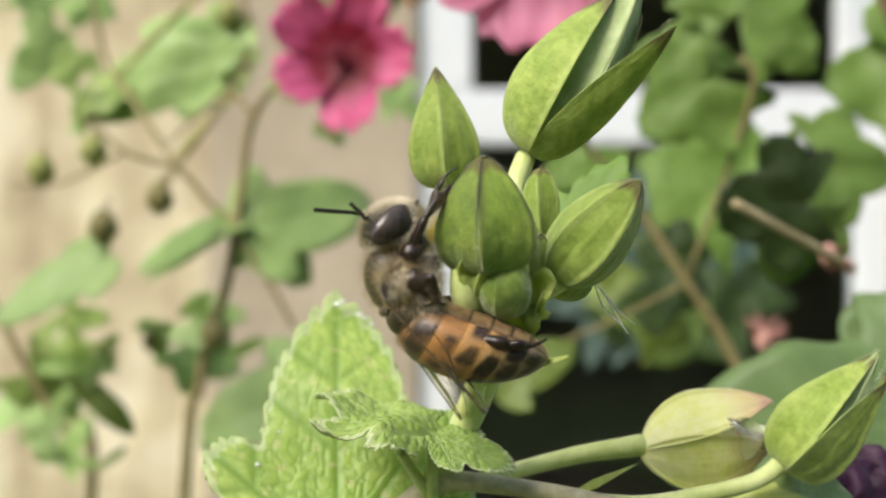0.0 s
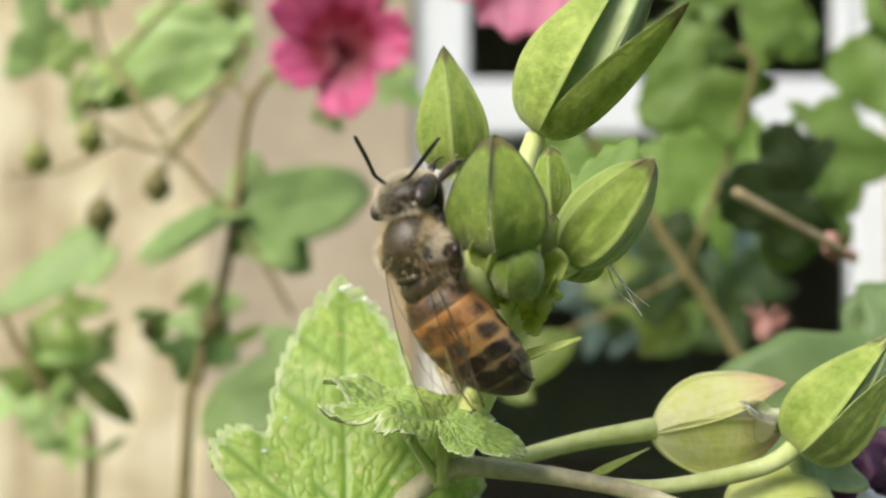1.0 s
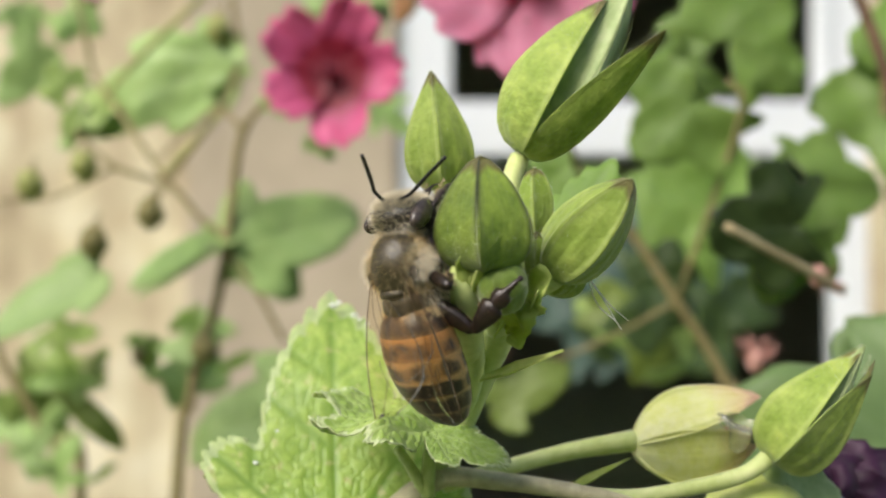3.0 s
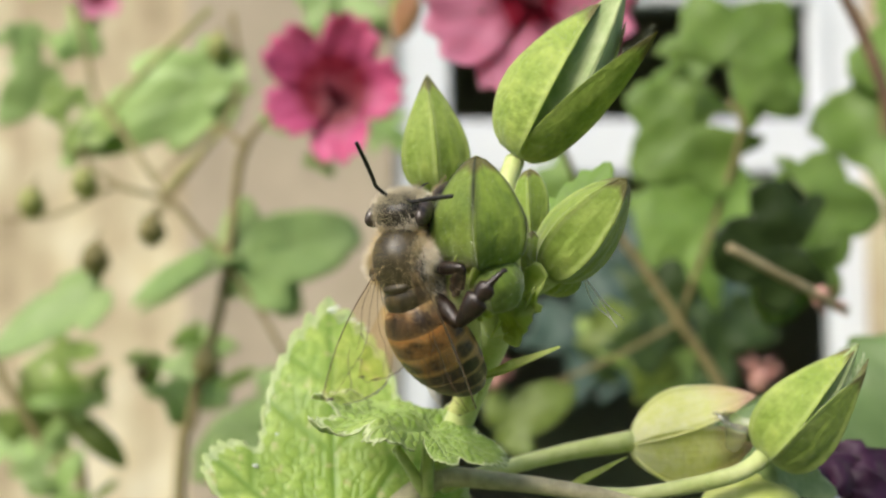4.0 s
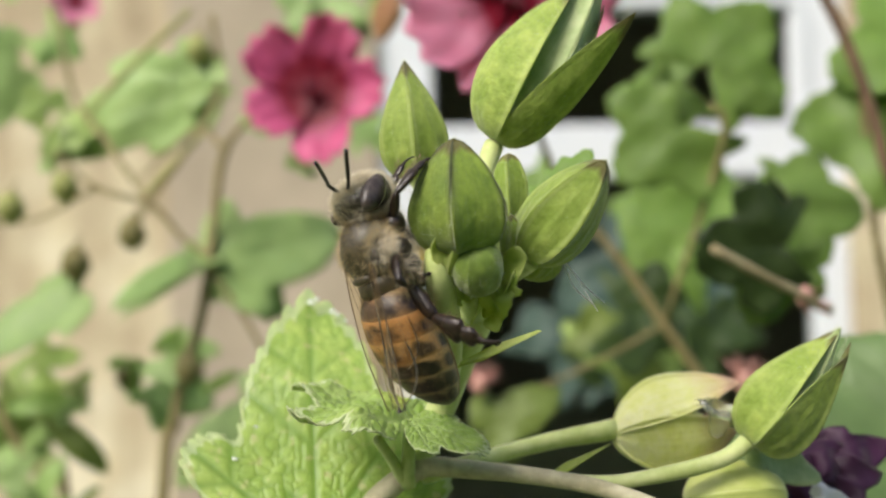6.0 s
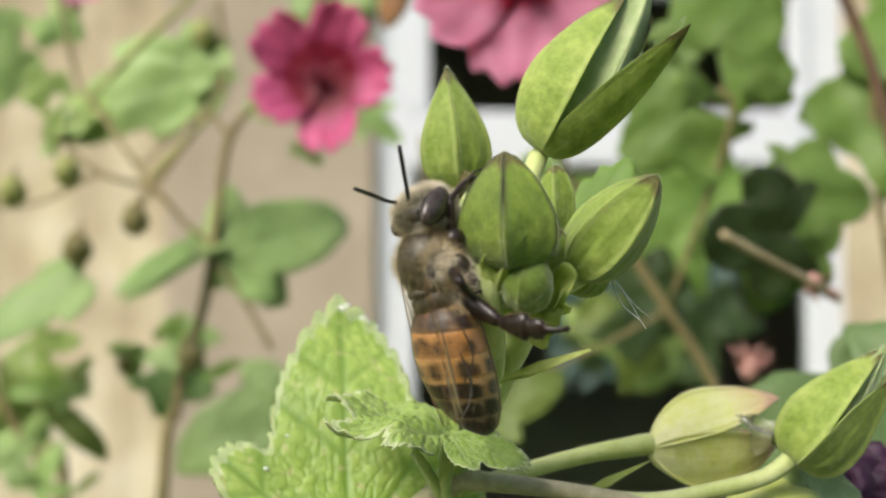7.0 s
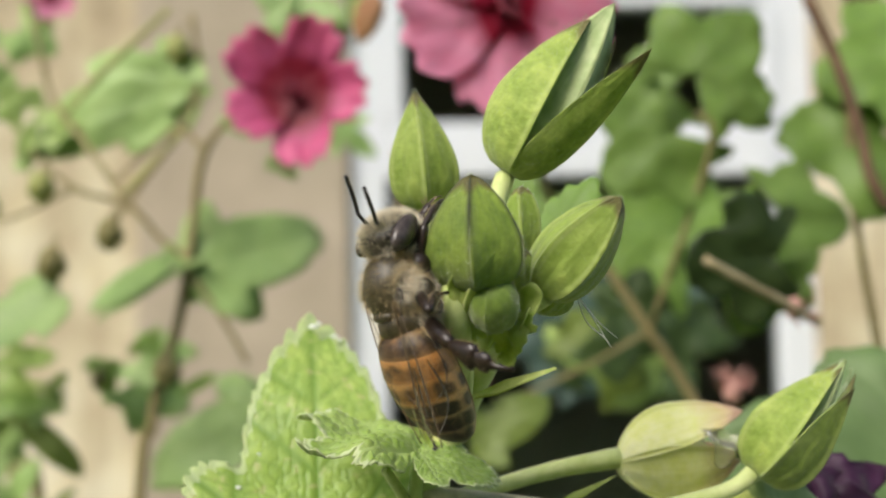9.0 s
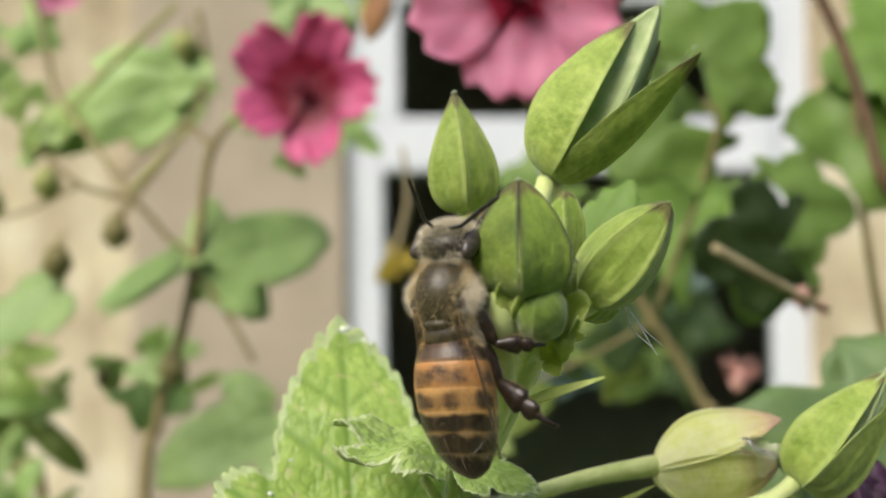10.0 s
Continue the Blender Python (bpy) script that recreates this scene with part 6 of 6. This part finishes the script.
FRONT = [  # the same, for the front leg
    (0.0, 1.68, 2.22, 2.39, 0.27, 4.71, 3.83), (0.5, 1.27, 2.27, 2.46, -0.33, 4.66, 3.87),
    (1.0, 1.56, 1.26, 2.90, 1.50, 4.21, 4.12), (1.5, 1.50, 0.21, 2.75, 0.68, 3.28, 3.11),
    (2.0, 2.00, 1.76, 2.55, 1.69, 4.64, 3.91), (2.5, 1.74, 1.49, 2.79, 1.03, 4.25, 4.25),
    (4.0, 1.56, 1.10, 2.91, 1.48, 3.91, 4.45), (4.5, 2.05, 1.41, 2.66, 0.88, 4.21, 3.69),
    (5.0, 1.62, 1.16, 2.89, 1.50, 3.99, 4.38), (6.5, 2.70, 0.85, 2.05, 3.20, 3.55, 3.69),
    (7.0, 1.36, 1.22, 2.94, 0.50, 4.03, 4.20), (7.5, 1.32, 0.93, 2.96, 1.87, 3.58, 4.68),
    (8.0, 1.28, 0.99, 2.96, 2.08, 3.76, 4.36), (8.5, 1.56, 2.20, 2.46, -0.16, 4.65, 3.60),
    (9.0, 1.64, 1.54, 2.81, 0.65, 4.15, 4.38), (9.5, 1.82, 1.61, 2.71, 1.05, 4.42, 4.03),
    (10.0, 1.14, 0.93, 2.97, 1.84, 3.25, 5.07),
]
FEELERS = [  # where the two antennae point, in the head's own space, millimetres
    (0.0, 2.00, -2.54, 2.96, 3.83, -0.99, 2.45), (0.5, 2.46, 0.50, 3.84, 2.01, 1.58, 4.46),
    (1.0, 0.70, -2.47, 4.28, 3.77, -0.47, 2.99), (1.5, 0.67, -2.60, 4.16, 3.84, 0.22, 2.76),
    (2.0, 0.63, -2.78, 3.98, 3.19, 0.07, 4.02), (2.5, 1.03, -2.67, 3.89, 3.06, 0.66, 4.03),
    (4.0, -0.71, -2.31, 4.61, 3.85, -1.18, 1.75), (4.5, 1.30, -2.13, 4.23, 3.58, -0.08, 3.43),
    (5.0, -0.13, -2.92, 4.04, 3.62, -1.28, 2.89), (6.5, 2.48, -1.82, 3.11, 3.15, -1.00, 3.92),
    (7.0, 1.17, -2.87, 3.50, 2.89, -0.70, 4.29), (7.5, -1.46, -3.23, 3.29, 2.98, -2.11, 3.31),
    (8.0, -0.17, -2.77, 4.21, 3.93, 0.27, 2.30), (8.5, 2.20, -0.18, 4.24, 3.84, 0.27, 2.72),
    (9.0, 1.27, -1.51, 4.63, 2.75, -1.80, 3.92), (9.5, 2.24, -1.55, 3.76, 3.79, 0.69, 2.64),
    (10.0, 0.02, -2.66, 4.29, 3.64, -0.63, 3.25),
]
WINGS = [  # where the two wings point, in the bee's own space
    (0.0, 0.211, 0.222, -0.952, 0.243, 0.348, -0.905), (0.5, 0.217, 0.193, -0.957, 0.247, 0.318, -0.916),
    (1.0, 0.154, -0.167, -0.974, 0.193, -0.077, -0.978), (1.5, -0.284, -0.793, -0.539, 0.315, -0.065, -0.947),
    (2.0, 0.085, -0.740, -0.667, 0.128, 0.132, -0.983), (2.5, 0.391, -0.354, -0.850, 0.164, 0.077, -0.983),
    (4.0, -0.041, -0.697, -0.716, 0.278, 0.046, -0.959), (4.5, 0.232, -0.027, -0.972, 0.307, 0.285, -0.908),
    (5.0, 0.244, -0.077, -0.967, 0.334, 0.063, -0.941), (6.5, 0.019, -0.053, -0.998, 0.010, -0.148, -0.989),
    (7.0, 0.187, -0.040, -0.982, 0.114, -0.043, -0.993), (7.5, 0.323, -0.414, -0.851, 0.131, 0.046, -0.990),
    (8.0, 0.177, -0.128, -0.976, 0.233, -0.004, -0.972), (8.5, 0.216, 0.109, -0.970, 0.258, 0.149, -0.955),
    (9.0, 0.224, 0.034, -0.974, 0.230, -0.060, -0.970), (9.5, 0.203, -0.013, -0.979, 0.230, -0.060, -0.970),
    (10.0, 0.247, -0.014, -0.969, 0.209, 0.080, -0.975),
]
SWAY_RIGHT = [
    (0.0, 0.00000, 0.00000), (0.5, -0.00015, -0.00027), (1.0, -0.00048, -0.00054), (1.5, -0.00034, -0.00095),
    (2.0, 0.00052, -0.00160), (2.5, 0.00073, -0.00157), (4.0, 0.00168, -0.00351), (4.5, 0.00190, -0.00304),
    (5.0, 0.00205, -0.00418), (6.5, 0.00119, -0.00441), (7.0, 0.00040, -0.00249), (7.5, 0.00212, -0.00443),
    (8.0, 0.00055, -0.00365), (8.5, 0.00179, -0.00362), (9.0, 0.00215, -0.00385), (9.5, 0.00309, -0.00384),
    (10.0, 0.00076, -0.00228),
]
SWAY_BACK = [
    (0.0, 0.00000, 0.00000), (0.5, 0.00020, 0.00044), (1.0, -0.00028, 0.00021), (1.5, 0.00016, -0.00015),
    (2.0, -0.00000, -0.00055), (2.5, 0.00030, -0.00076), (4.0, 0.00107, -0.00131), (4.5, 0.00097, -0.00111),
    (5.0, 0.00115, -0.00142), (6.5, 0.00086, -0.00150), (7.0, 0.00017, -0.00092), (7.5, 0.00130, -0.00173),
    (8.0, 0.00055, -0.00111), (8.5, 0.00068, -0.00114), (9.0, 0.00067, -0.00071), (9.5, 0.00151, -0.00106),
    (10.0, 0.00026, -0.00092),
]


def motions():
    walk(honey_bee, [(t, pose(x, y, z, 0, tilt, 0) @ pose(0, 0, 0, 0, 0, turn)) for t, x, y, z, tilt, turn in BODY])
    waist = Vector((0, 0.2, -2.45)) * MM
    walk(bee_piece["abdomen"], [(t, Matrix.Translation(waist) @ pose(0, 0, 0, bend - 10.5, 0, 0) @ pose(0, 0, 0, 0, -swing, 0)) for t, bend, swing in ABDOMEN])
    neck = Vector((0, 0.1, 1.7)) * MM
    walk(bee_piece["head"], [(t, Matrix.Translation(neck) @ pose(0, 0, 0, nod, turn, 0)) for t, nod, turn in HEAD])
    for key, hip, table in (("hind", HIND_HIP, HIND), ("middle", MIDDLE_HIP, MIDDLE), ("front", FRONT_HIP, FRONT)):
        upper, lower = [], []
        thigh, shin, length = bee_piece[key]
        for t, kx, ky, kz, fx, fy, fz in table:
            a = aim(Vector(hip) * MM, Vector((kx, ky, kz)) * MM)
            knee = a @ Vector((0, 0, length))
            upper.append((t, a))
            lower.append((t, a.inverted() @ aim(knee, Vector((fx, fy, fz)) * MM)))
        walk(thigh, upper)
        walk(shin, lower)
    for s in (-1, 1):
        rows = []
        for row in WINGS:
            down_axis = -Vector(row[1:4] if s < 0 else row[4:7]).normalized()
            flat = Vector((s * 0.35, 1, 0))
            flat = (flat - down_axis * flat.dot(down_axis)).normalized()
            turn = Matrix((flat.cross(down_axis), flat, down_axis)).transposed().to_4x4()
            rows.append((row[0], Matrix.Translation(Vector((s * 1.3, -1.15, -0.5)) * MM) @ turn))
        walk(bee_piece["wing", s], rows)
    for s, n in ((-1, 1), (1, 4)):
        base = Vector((s * 0.4, -0.15, 1.75)) * MM
        walk(bee_piece["antenna", s], [(row[0], aim(base, Vector(row[n:n + 3]) * MM)) for row in FEELERS])
    walk(right_shrub, [(t, pose(x, 0, z)) for t, x, z in SWAY_RIGHT])
    walk(back_shrub, [(t, pose(x, 0, z)) for t, x, z in SWAY_BACK])


motions()
